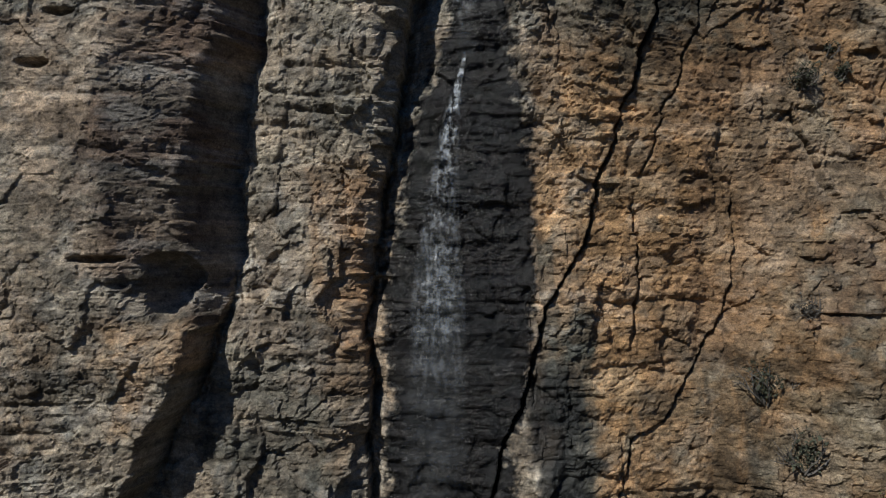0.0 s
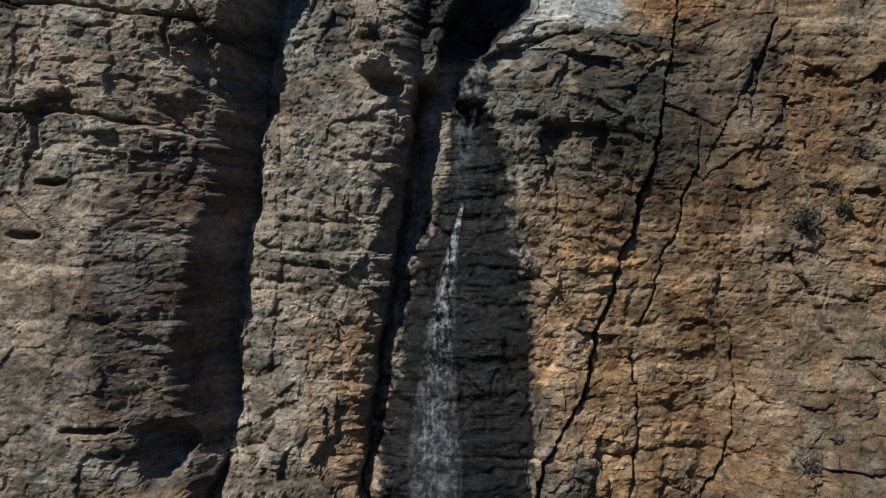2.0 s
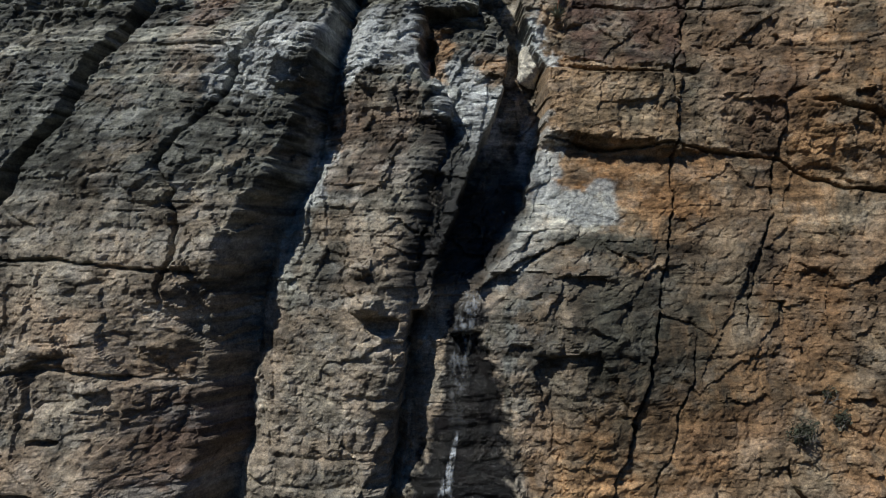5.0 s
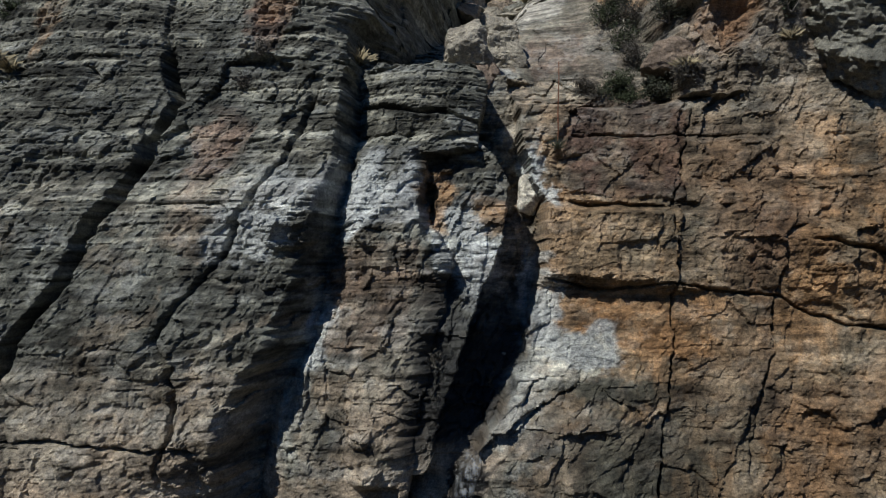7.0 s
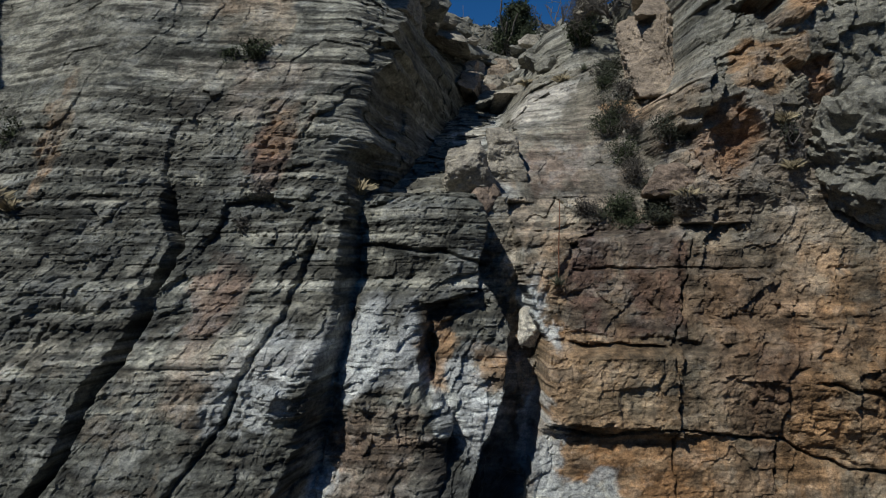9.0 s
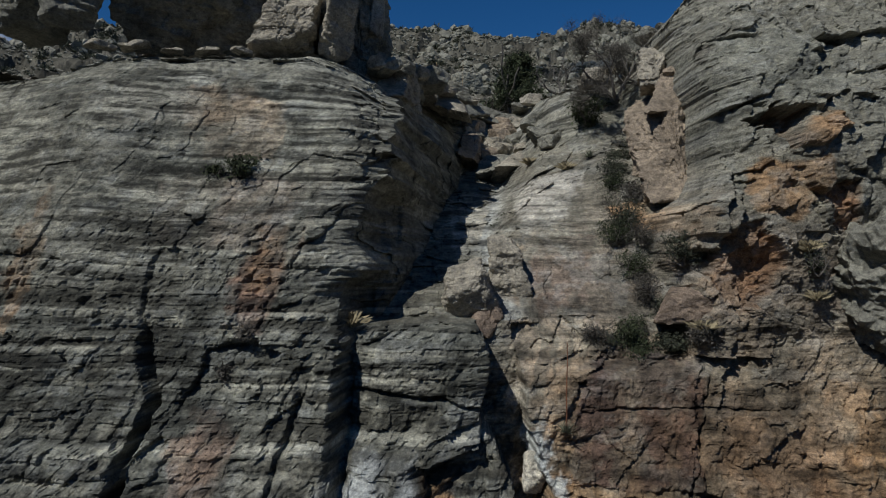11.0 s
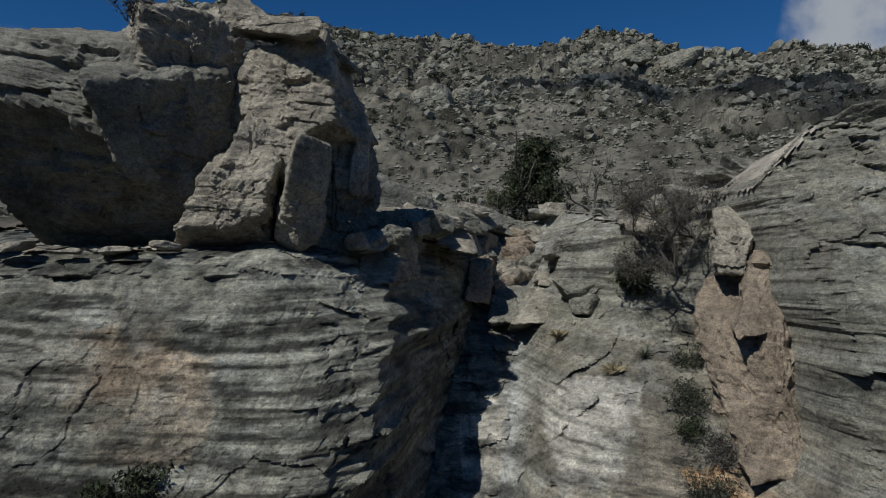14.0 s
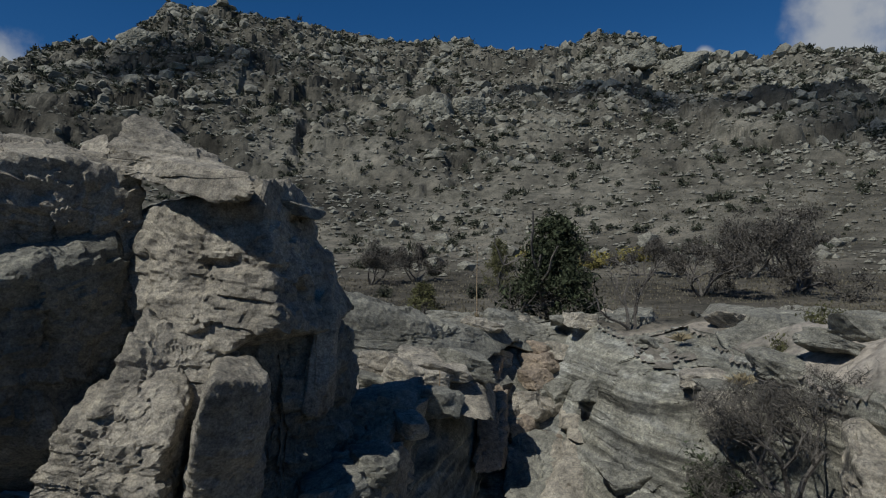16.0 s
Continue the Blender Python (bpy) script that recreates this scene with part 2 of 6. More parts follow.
# how far back each form stands
left_face = profile((1, 13.6), (4, 13.3), (7, 13.05), (9, 12.8), (12, 12.65), (16, 12.9), (18, 13.25), (21, 14.5), (24, 16.55), (27, 17.9), (30, 19.4), (31.5, 20.1), (33, 21.0), (33.8, 21.9), (34.3, 23.2), (35, 26), (37.5, 38))(Zw)
pillar_face = profile((1, 13.9), (4, 13.9), (10, 14.1), (15.5, 13.65), (18, 14.1), (18.9, 14.5), (20.4, 14.6), (20.7, 14.8), (22.6, 16.1), (23.2, 16.9), (25.2, 17.6), (25.6, 18.3), (25.9, 20.2), (27, 24))(Zw)
fall_face = profile((1, 14.2), (6, 14.35), (10, 14.55), (14.5, 14.75), (15.6, 15.0), (16.2, 15.6), (18, 16.9), (20, 18.2), (21.8, 18.9), (24, 19.4), (25.6, 20), (26.4, 21.2), (28.7, 26.5), (31.3, 33), (33, 36), (35.6, 39), (36.9, 43), (37.5, 50))(Zw)
right_a = profile((1, 13.9), (4, 14.15), (10, 14.55), (13, 14.3), (15, 14.25), (15.9, 14.8), (17.3, 16.3), (19.2, 16.8), (19.45, 16.6), (21.2, 16.8), (21.4, 17.4), (24.4, 18.3), (24.8, 19.4), (25.6, 20.6), (27, 21.8), (28.2, 23.1), (30.2, 26.2), (31, 28), (32.2, 31), (33.5, 34.6), (35.5, 38), (37.5, 46))(Zw)
right_b = profile((1, 15), (4, 15.2), (6.6, 15.5), (10, 15.15), (14, 15.7), (16, 16.3), (19.1, 17.05), (19.3, 16.85), (21.2, 17.0), (21.4, 17.6), (24.4, 18.7), (24.8, 19.5), (26, 20.4), (27.6, 21.6), (30, 22.8), (31, 24.3), (32.2, 26.8), (33.5, 28.6), (34.5, 29.8), (35.5, 31.5), (36.6, 37), (37.5, 46))(Zw)
right_c = profile((1, 13.4), (4.5, 13.6), (5.6, 13.5), (7.4, 14.65), (10, 15.65), (14, 16.1), (18.6, 17.1), (20.5, 16.8), (23, 17.9), (25.3, 18.8), (27, 18.55), (29, 18.2), (30.7, 18.1), (32.5, 18.9), (33.6, 19.8), (34.6, 21), (36, 22.3), (37, 23.0), (37.6, 24.2), (38.4, 30))(Zw)

Y = left_face + np.where(X < -10, (-10 - X) * 0.38 * smooth(22, 27, Z), 0) + 0.45 * np.clip(X + 6.8, 0, 2) * smooth(16.5, 14, Z) * smooth(5.5, 7, Z)
# worn shoulder of the upper buttress
Y = Y + 0.8 * smooth(24.5, 27, Z) * np.clip(1 + (X - edge_left) / 1.8, 0, 1) ** 2.5
Y = Y + 2.7 * smooth(31.2, 34.0, Z) * smooth(-4.4, -1.5, X) + 0.5 * smooth(29.5, 31.5, Z) * smooth(-2.8, -1.4, X)
# the recess beside the left buttress
back = np.maximum(left_face, pillar_face) + 0.1 + 0.65 * smooth(6.3, 8.2, Z)
low = Z < 25.7
k = smooth(0, 1, np.clip((X - edge_left) / np.maximum(gully_a - edge_left, 0.15), 0, 1))
Y = np.where(low & (X > edge_left), Y + (back - Y) * k, Y)
# pillar
u = (X - gully_a) / np.maximum(pillar_r - gully_a, 0.3)
pillar = pillar_face + 0.45 * np.abs(2 * np.clip(u, 0, 1) - 1) ** 4 + 0.22 * (1 - u)
Y = np.where(low & (X > gully_a), pillar, Y)
# small rib beside the pillar, then the chute and the fall
rib = pillar_face + 0.9 - 0.35 * smooth(19.5, 18, Z)
Y = np.where(low & (X > pillar_r) & (Z > 15.2) & (Z < 23.5), rib, Y)
rib_edge = np.where((Z > 15.2) & (Z < 23.5), np.maximum(rib_r, pillar_r), pillar_r)
fall = fall_face + 0.75 * np.exp(-np.clip(X - pillar_r, 0, 9) / 0.4) * (Z < 15.5)
Y = np.where(low & (X > rib_edge), fall, Y)
# upper left wall back to the gully's bed
rim_face = left_face + 0.8 + 2.7 * smooth(31.2, 34.0, Z) + 0.5 * smooth(29.5, 31.5, Z)
k = np.clip((X - edge_left) / np.maximum(bed_l - edge_left, 0.3), 0, 1) ** 0.85
Y = np.where(~low & (X > edge_left), rim_face + (fall_face - rim_face) * k + 1.6 * fbm(X * 1.1, Z * 0.22, 18, 4) * np.sin(np.pi * k), Y)
Y = np.where(~low & (X > bed_l), fall_face, Y)
# right wall
t1, t2 = np.clip((X - 3) / 3.3, 0, 1), np.clip((X - 6.3) / 3.0, 0, 1)
right = right_a + (right_b - right_a) * t1 + (right_c - right_b) * t2
corner = smooth(-0.15, 0.2, X - corner_r)
slab = right_a + (right_b - right_a) * t1
dome = right_c + 2.9 * np.exp(-np.clip(X - corner_r, 0, 9) / 0.75) * smooth(25.5, 29.5, Z)
right = np.where(Z > 24.7, slab + (np.minimum(dome, slab) - slab) * corner, right)
fall_edge = np.where(Z < 14.7, 9e9, chute_r)
side = np.where(Z > 25.5, smooth(-0.1, 1.1, X - fall_edge), (X > fall_edge).astype(float))
Y = np.where(X > fall_edge - 0.1, Y + (right - Y) * side, Y)
wet_edge = profile((1, 0.9), (2.7, 1.25), (5.5, 1.9), (7.9, 1.85), (9.4, 1.85), (11, 1.7), (13.2, 1.5), (14.7, 0.8))(Z) + wob
blend = smooth(-0.35, 0.35, X - wet_edge)
Y = np.where((Z < 14.7) & (X > wet_edge - 0.4), fall + (right - fall) * blend, Y)


def crack(pairs, width, deep, fade=0.5):
    """An upright crack along (height, x) pairs, as an amount of depth to add."""
    zz, xx = [p[0] for p in pairs], [p[1] for p in pairs]
    d = np.abs(X - (np.interp(Z, zz, xx) + wob + 0.10 * value_noise(Z * 2.2, Z * 0 + 3, 71)))
    w = width * (0.6 + 0.9 * (value_noise(Z * 0.9, X * 0 + 1, 77) + 0.5))
    ends = smooth(zz[0] - fade, zz[0] + fade, Z) * smooth(zz[-1] + fade, zz[-1] - fade, Z)
    return deep * np.clip(1 - d / w, 0, 1) ** 0.6 * ends


def cross_crack(pairs, width, deep):
    """A crack along the bedding, along (x, height) pairs."""
    xx, zz = [p[0] for p in pairs], [p[1] for p in pairs]
    d = np.abs(Z - (np.interp(X, xx, zz) + 0.15 * fbm(X * 1.2, X * 0, 41, 4)))
    ends = smooth(xx[0] - 0.3, xx[0] + 0.3, X) * smooth(xx[-1] + 0.3, xx[-1] - 0.3, X)
    w = width * (0.5 + 1.0 * (value_noise(X * 1.3, Z * 0 + 5, 78) + 0.5))
    return deep * np.clip(1 - d / w, 0, 1) ** 0.6 * ends


Y0 = Y.copy()


def step(pairs, height, reach):
    """The rock to the right of an upright line stands back, and comes forward again further off."""
    zz, xx = [p[0] for p in pairs], [p[1] for p in pairs]
    d = X - (np.interp(Z, zz, xx) + wob + 0.10 * value_noise(Z * 2.2, Z * 0 + 3, 71))
    return np.where(d > 0, height * np.exp(-d / reach), 0) * smooth(zz[0] - 0.5, zz[0] + 0.5, Z) * smooth(zz[-1] + 0.5, zz[-1] - 0.5, Z)


crack_f = [(2, 1.0), (2.8, 1.2), (4.4, 1.7), (6.1, 2.22), (7.1, 2.55), (8.1, 3.15), (9.7, 3.55), (11.3, 4.18), (12.0, 4.42), (13.1, 4.85), (15.5, 5.6), (17.3, 6.2)]
crack_b = [(17.4, -9.1), (18.1, -8.6), (19.05, -8.05), (20.4, -7.85), (21.3, -7.35), (22.5, -6.9), (23.9, -6.6), (25.4, -7.1)]
Y = Y + crack(crack_f, 0.045, 0.4) + crack(crack_b, 0.17, 1.1)
Y = Y + step(crack_f, 0.13, 0.9) + step([(2.0, 4.0), (2.8, 4.1), (3.7, 4.4), (4.0, 5.15), (5.2, 5.96), (6.65, 6.76), (8.0, 6.92), (9.5, 6.9)], 0.10, 0.6) + step(crack_b, 0.1, 1.2) + step([(13.5, 6.3), (15.4, 7.6), (17.5, 8.85), (20.1, 9.1)], 0.12, 0.8) + step([(9.7, 4.5), (11.5, 5.3), (13, 6.0), (14.5, 6.4)], 0.05, 0.5)
Y = Y + crack([(25.2, -7.1), (26.5, -7.25), (27.6, -7.2)], 0.06, 0.2)
Y = Y + crack([(15.6, -5.6), (16.9, -5.3), (18.3, -5.6), (19.4, -5.1), (21.2, -4.2), (22.5, -3.5), (24.1, -3.2)], 0.08, 0.3)
Y = Y + crack([(17.3, 6.2), (18.9, 6.2), (20.1, 6.13), (21.0, 6.3), (22.4, 6.84), (24.4, 7.3)], 0.035, 0.2)
Y = Y + crack([(2.0, 4.0), (2.8, 4.1), (3.7, 4.4), (4.0, 5.15), (5.2, 5.96), (6.65, 6.76), (8.0, 6.92), (9.5, 6.9)], 0.035, 0.16)
Y = Y + crack([(8.9, 9.45), (9.2, 9.35), (10.2, 8.87), (11.3, 8.5)], 0.08, 0.35)
Y = Y + crack([(14.6, 7.75), (15.4, 7.97), (17.5, 8.85), (20.1, 9.1)], 0.045, 0.2)
Y = Y + crack([(9.7, 4.5), (11.5, 5.3), (13, 6.0), (14.5, 6.4)], 0.035, 0.15)
for pairs in ([(25.5, -4.3), (26.6, -3.9), (27.4, -3.6)], [(20, -9.6), (22, -9.2), (23.5, -8.8)]):
    Y = Y + crack(pairs, 0.05, 0.14, 0.8)
Y = Y + crack([(5.8, 4.4), (7.2, 4.6), (9.0, 4.35)], 0.05, 0.2)
Y = Y + cross_crack([(2.8, 19.38), (4.5, 19.15), (6.05, 19.36), (7.1, 19.15), (9.1, 18.95), (9.9, 18.4), (11.6, 18.1), (13, 18)], 0.04, 0.25)
Y = Y + cross_crack([(3.3, 21.45), (6.5, 21.35)], 0.05, 0.25) + cross_crack([(3.7, 23.42), (7.2, 23.45), (8.6, 23.4)], 0.035, 0.18)
Y = Y + cross_crack([(9.9, 20.4), (10.9, 20.3), (12.5, 19.9)], 0.06, 0.35)
Y = Y + cross_crack([(-9.5, 16.4), (-7, 16.25), (-4.8, 16.1)], 0.05, 0.22) + cross_crack([(-9.8, 14.2), (-7, 14.1), (-5, 13.85)], 0.08, 0.18)
Y = Y + cross_crack([(-1.9, 24.05), (0.1, 23.9), (1.3, 23.6)], 0.06, 0.3)

# overhangs and hollows of the right wall: centre, half sizes, depth
for cx, cz, rx, rz, deep in ((-3.2, 21.2, 0.8, 1.1, -0.45), (8.55, 26.9, 0.75, 1.0, 0.15), (9.95, 31.2, 0.9, 0.6, 0.5), (7.45, 27.75, 0.7, 0.5, 0.4), (-0.15, 21.3, 0.22, 1.0, 0.7), (-1.1, 14.95, 0.4, 0.28, 0.35), (-5.7, 7.4, 0.5, 1.0, 0.6), (-7.6, 12.75, 0.32, 0.10, 0.3), (-8.2, 11.7, 0.35, 0.12, 0.3), (-7.0, 7.8, 0.6, 0.12, 0.35), (-1.6, 16.1, 0.25, 0.2, -0.3), (-1.45, 15.4, 0.35, 0.3, -0.35), (9.0, 6.5, 0.9, 0.15, 0.2)):
    q = ((Xw - cx) / rx) ** 2 + np.where(Z > cz, ((Z - cz) / (0.55 * rz)) ** 4, ((Z - cz) / rz) ** 2)
    Y = Y + deep * np.clip(1 - q, 0, 1) ** 0.7

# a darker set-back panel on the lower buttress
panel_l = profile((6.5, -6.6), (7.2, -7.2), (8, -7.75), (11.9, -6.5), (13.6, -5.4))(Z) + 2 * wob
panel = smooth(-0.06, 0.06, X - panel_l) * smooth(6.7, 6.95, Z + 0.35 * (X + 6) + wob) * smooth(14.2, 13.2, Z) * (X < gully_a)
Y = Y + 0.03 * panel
# relief: broken faces, beds and joints, laid along the face rather than across the view
on_flank = (X > edge_left - 0.5) & (X < bed_l) & (Z > 25.2)
U = Xw - 0.8 * np.where(on_flank, Y0 - 15, np.clip(Y0 - 15, -9, 5))
slope = np.abs(np.gradient(Y0, STEP, axis=0))
lift = np.clip(0.75 + 0.45 * slope, 0.75, 1.3)
calm = 1 - 0.65 * smooth(0, 1, np.exp(-(((X + 8.3) / 2.0) ** 2 + ((Z - 10) / 3.2) ** 2))) - 0.5 * np.exp(-(((X - 4) / 2.0) ** 2 + ((Z - 18) / 1.1) ** 2)) - 0.45 * smooth(27.5, 29.5, Z) * smooth(-2.2, -3.6, X) - 0.4 * smooth(16.5, 17.3, Z) * smooth(19.3, 18.9, Z) * smooth(2.5, 4.5, X)
broken = smooth(-0.2, 0.25, fbm(U * 0.35, Z * 0.35, 51, 4))
Yr = 0.22 * fbm(U * 0.45, Z * 0.3, 21, 5, 0.5)
f1, e1 = facets(U + 0.3 * fbm(U, Z, 31, 3), Zw, 1.5, 2.3, 0.14, 0.30, 100)
f2, e2 = facets(U + 0.15 * fbm(U * 2, Z * 2, 32, 3), Zw, 0.55, 0.8, 0.07, 0.50, 120)
turned_u, turned_z = 0.86 * U + 0.5 * Zw, 0.86 * Zw - 0.5 * U
f4, e4 = facets(turned_u + 0.2 * fbm(U, Z, 37, 3), turned_z, 0.8, 2.0, 0.05, 0.30, 160)
f3, e3 = facets(U, Zw + 0.08 * fbm(U * 3, Z * 3, 35, 2), 0.24, 0.17, 0.022, 0.62, 140)
f5, _ = facets(U + 0.05 * fbm(U * 6, Z * 6, 38, 2), Zw, 0.12, 0.09, 0.010, 0.7, 180)
crag_mask = smooth(6.8, 7.6, X) * smooth(25, 26.5, Z)
flank = smooth(-0.5, 0.1, X - edge_left) * smooth(0.2, -0.2, X - bed_l) * smooth(25.2, 26, Z)
plain = np.clip(1 - 0.75 * np.maximum(crag_mask, flank), 0.2, 1)
bz = Zw + 0.02 * X - 0.3 * (X - 8) * smooth(7.2, 9, X) * smooth(25.5, 28, Z)
open_joint = smooth(0.05, 0.25, fbm(U * 0.9, Z * 0.9, 55, 4))
b1, k1, r1 = blocks(U, bz, 0.9, 1.7, 0.12, 0.0, 300)
g1, _, _ = blocks(U, bz, 0.9, 1.7, 0.0, 0.10, 300)
b2, k2, r2 = blocks(U + 0.1 * fbm(U * 2, Z * 2, 33, 3), bz, 0.2, 0.6, 0.05, 0.0, 320)
g2, _, _ = blocks(U + 0.1 * fbm(U * 2, Z * 2, 33, 3), bz, 0.2, 0.6, 0.0, 0.045, 320)
f4_much = 0.55 - 0.45 * smooth(19, 24, Z) * smooth(3, 0, X) + 0.9 * smooth(7, 8.5, X) * smooth(25, 28, Z)
craggy = 0.08 * smooth(26, 29, Z) * smooth(2, -1, X)
Yr = Yr + calm * ((0.4 + 0.6 * broken + 0.9 * crag_mask + 1.6 * craggy + 0.6 * flank) * f1 + f2 * (0.25 + 0.75 * broken + 0.5 * crag_mask + craggy + 0.4 * flank) + 0.9 * f3 + 0.8 * f5 + f4 * f4_much * (1 - 0.7 * crag_mask) + 0.05 * np.exp(-(e1 / 0.05) ** 2) * open_joint + 0.035 * np.exp(-(e4 / 0.09) ** 2) * (1 - smooth(17, 20, Z) * smooth(3, 0, X)) * smooth(0.15, -0.1, fbm(U * 0.7, Z * 0.7, 58, 4)) + plain * (b1 * (0.4 + 0.6 * broken) + b2 * (0.3 + 0.7 * broken)) + g1 * open_joint * plain + 0.7 * plain * g2 * smooth(0.05, 0.25, fbm(U * 1.6, Z * 1.6, 57, 3)))
wet_wall = smooth(-0.2, 0.2, X - pillar_r) * smooth(0.3, -0.2, X - wet_edge) * smooth(15.8, 15.0, Z)
Yr = Yr * (1 - 0.4 * wet_wall) + 0.14 * wet_wall * np.round(4.0 * fbm(X * 0.35, Zw * 2.6, 66, 3, 0.6)) / 4.0
ledge = fbm(U * 0.12, Zw * 1.6, 61, 4, 0.6)
Yr = Yr + 0.08 * calm * plain * ledge * (1 - 0.6 * smooth(26, 28, Z)) + 0.05 * (1 - 0.6 * smooth(26, 28, Z)) * np.round(3.0 * fbm(U * 0.16, bz * 3.4, 64, 3, 0.6)) / 3.0 * smooth(19, 22, Z) * (1 - 0.85 * crag_mask) * smooth(2.5, 0, X) + 0.035 * fbm(U * 3, Z * 5, 62, 4, 0.65)
bed_zone = ((X > bed_l) & (Z > 25.7) & (X < corner_r)).astype(float)
Yr = Yr * (1 - 0.5 * bed_zone)
patchy0 = fbm(U * 0.5, Z * 0.35, 91, 6, 0.6)
strata = smooth(18.5, 21, Z + 2 * patchy0) * smooth(2.6, 1.2, X) * (1 - 0.7 * flank)
Yr = Yr * (1 - 0.45 * smooth(27, 29.5, Z) * smooth(-1.4, -2.4, X))
b6, k6, r6 = blocks(U + 0.1 * fbm(U * 2, Z * 2, 34, 3), bz + 0.05 * fbm(U * 0.8, Z * 0.8, 36, 3), 0.15, 3.2, 0.07, 0.03, 360)
Yr = Yr + strata * (1 - 0.6 * smooth(26, 28, Z)) * b6
lying = smooth(1.1, 2.2, slope) * (Z > 24.5) * ~on_flank
t1_, _ = facets(X + 0.3 * fbm(X, Y0, 191, 3), Y0 + 0.3 * fbm(X, Y0, 192, 3), 1.1, 0.9, 0.55, 0.5, 194)
t2_, _ = facets(X, Y0, 0.4, 0.35, 0.2, 0.6, 196)
Yr = Yr + lying * (0.6 * t1_ + 0.6 * t2_ + 0.12 * fbm(X * 4, Y0 * 4, 198, 3))
Y = Y + Yr * lift
Y[1:-1] = 0.05 * Y[:-2] + 0.9 * Y[1:-1] + 0.05 * Y[2:]
Y[:, 1:-1] = 0.05 * Y[:, :-2] + 0.9 * Y[:, 1:-1] + 0.05 * Y[:, 2:]


def surface(x, z):
    """How far back the finished face stands at (x, z)."""
    fx, fz = (x - xs[0]) / STEP, (z - zs[0]) / STEP
    i, j = int(np.clip(fx, 0, len(xs) - 2)), int(np.clip(fz, 0, len(zs) - 2))
    fx, fz = fx - i, fz - j
    return float((Y[j, i] * (1 - fx) + Y[j, i + 1] * fx) * (1 - fz) + (Y[j + 1, i] * (1 - fx) + Y[j + 1, i + 1] * fx) * fz)


# colours of the rock
TAN, GREY, DARK, OCHRE, PINK, RED, WHITE, CREAM = [np.array(c) for c in ((0.31, 0.262, 0.205), (0.236, 0.237, 0.202), (0.072, 0.075, 0.067), (0.325, 0.212, 0.125), (0.24, 0.204, 0.165), (0.13, 0.09, 0.072), (0.52, 0.545, 0.545), (0.25, 0.24, 0.2))]
warp_x = X + 0.8 * fbm(X * 0.8, Z * 0.8, 81, 7, 0.68)
warp_z = Z + 0.8 * fbm(X * 0.8, Z * 1.6, 85, 7, 0.68)
patchy = patchy0
streaky = fbm((U + 0.6 * (Y0 - 15)) * 1.6, Z * 0.14, 95, 5, 0.6)
banded = 0.8 * fbm(U * 0.3 + 0.5 * patchy, bz * 3.2, 97, 5, 0.68)
thin_bands = fbm(U * 0.5 + 0.6 * patchy, bz * 6.5, 93, 5, 0.68) * (0.35 + 1.6 * smooth(-0.25, 0.25, fbm(U * 0.6, Z * 0.9, 94, 4))) * plain
banded = banded * (0.3 + 0.7 * plain)


def lay(colour, amount):
    global C
    C = C + (colour - C) * np.clip(amount, 0, 1)[..., None]


def patch(cx, cz, rx, rz, soft=0.3):
    d = np.sqrt(((warp_x - cx) / rx) ** 2 + ((warp_z - cz) / rz) ** 2)
    return smooth(1 + soft, 1 - soft, d)

rag_x = X + 0.30 * fbm(X * 1.1, Z * 1.1, 181, 6, 0.66)
rag_z = Z + 0.26 * fbm(X * 1.1, Z * 1.6, 185, 6, 0.66)


def area(*points):
    """How far each spot lies inside an outline of (x, height) corners with ragged edges: its window and the amount."""
    px, pz = np.array([p[0] for p in points]), np.array([p[1] for p in points])
    i0, i1 = np.clip(((np.array([px.min() - 0.6, px.max() + 0.6]) - xs[0]) / STEP).astype(int), 0, len(xs))
    j0, j1 = np.clip(((np.array([pz.min() - 0.6, pz.max() + 0.6]) - zs[0]) / STEP).astype(int), 0, len(zs))
    win = (slice(j0, j1), slice(i0, i1))
    x, z = rag_x[win], rag_z[win]
    inside, far = np.zeros(x.shape, dtype=bool), np.full(x.shape, 9.0)
    for k in range(len(px)):
        ax, az, bx, bz_ = px[k - 1], pz[k - 1], px[k], pz[k]
        inside ^= ((az > z) != (bz_ > z)) & (x < (bx - ax) * (z - az) / (bz_ - az + 1e-9) + ax)
        t = np.clip(((x - ax) * (bx - ax) + (z - az) * (bz_ - az)) / ((bx - ax) ** 2 + (bz_ - az) ** 2 + 1e-9), 0, 1)
        far = np.minimum(far, np.hypot(x - ax - t * (bx - ax), z - az - t * (bz_ - az)))
    return win, smooth(-0.07, 0.07, np.where(inside, far, -far))


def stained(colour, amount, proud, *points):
    """A piece of the face given another colour, standing proud of the rest or set back."""
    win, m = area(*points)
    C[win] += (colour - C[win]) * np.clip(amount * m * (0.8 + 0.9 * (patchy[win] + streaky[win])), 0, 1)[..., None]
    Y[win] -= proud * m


C = np.ones(X.shape + (3,)) * TAN
right_side = smooth(1.0, 3.0, X)
upper = smooth(15.5, 19.0, Z + 3 * patchy + 2.0 * right_side)
lay(PINK, 0.8 * smooth(-0.1, 0.2, patchy) * (1 - right_side))
lay(OCHRE, 0.9 * right_side * smooth(26, 22, Z) * smooth(-0.25, 0.15, patchy + 0.3 * streaky))
lay(GREY, upper * (1 - right_side) * 0.9)
lay(DARK, 0.85 * upper * (1 - right_side) * smooth(28.5, 26.0, Z + 4 * patchy) * smooth(-0.12, 0.06, banded + 0.5 * patchy + 0.05))
lay(DARK, 0.75 * smooth(27, 29, Z) * (1 - right_side) * smooth(0.0, 0.12, banded + 0.25 * patchy))
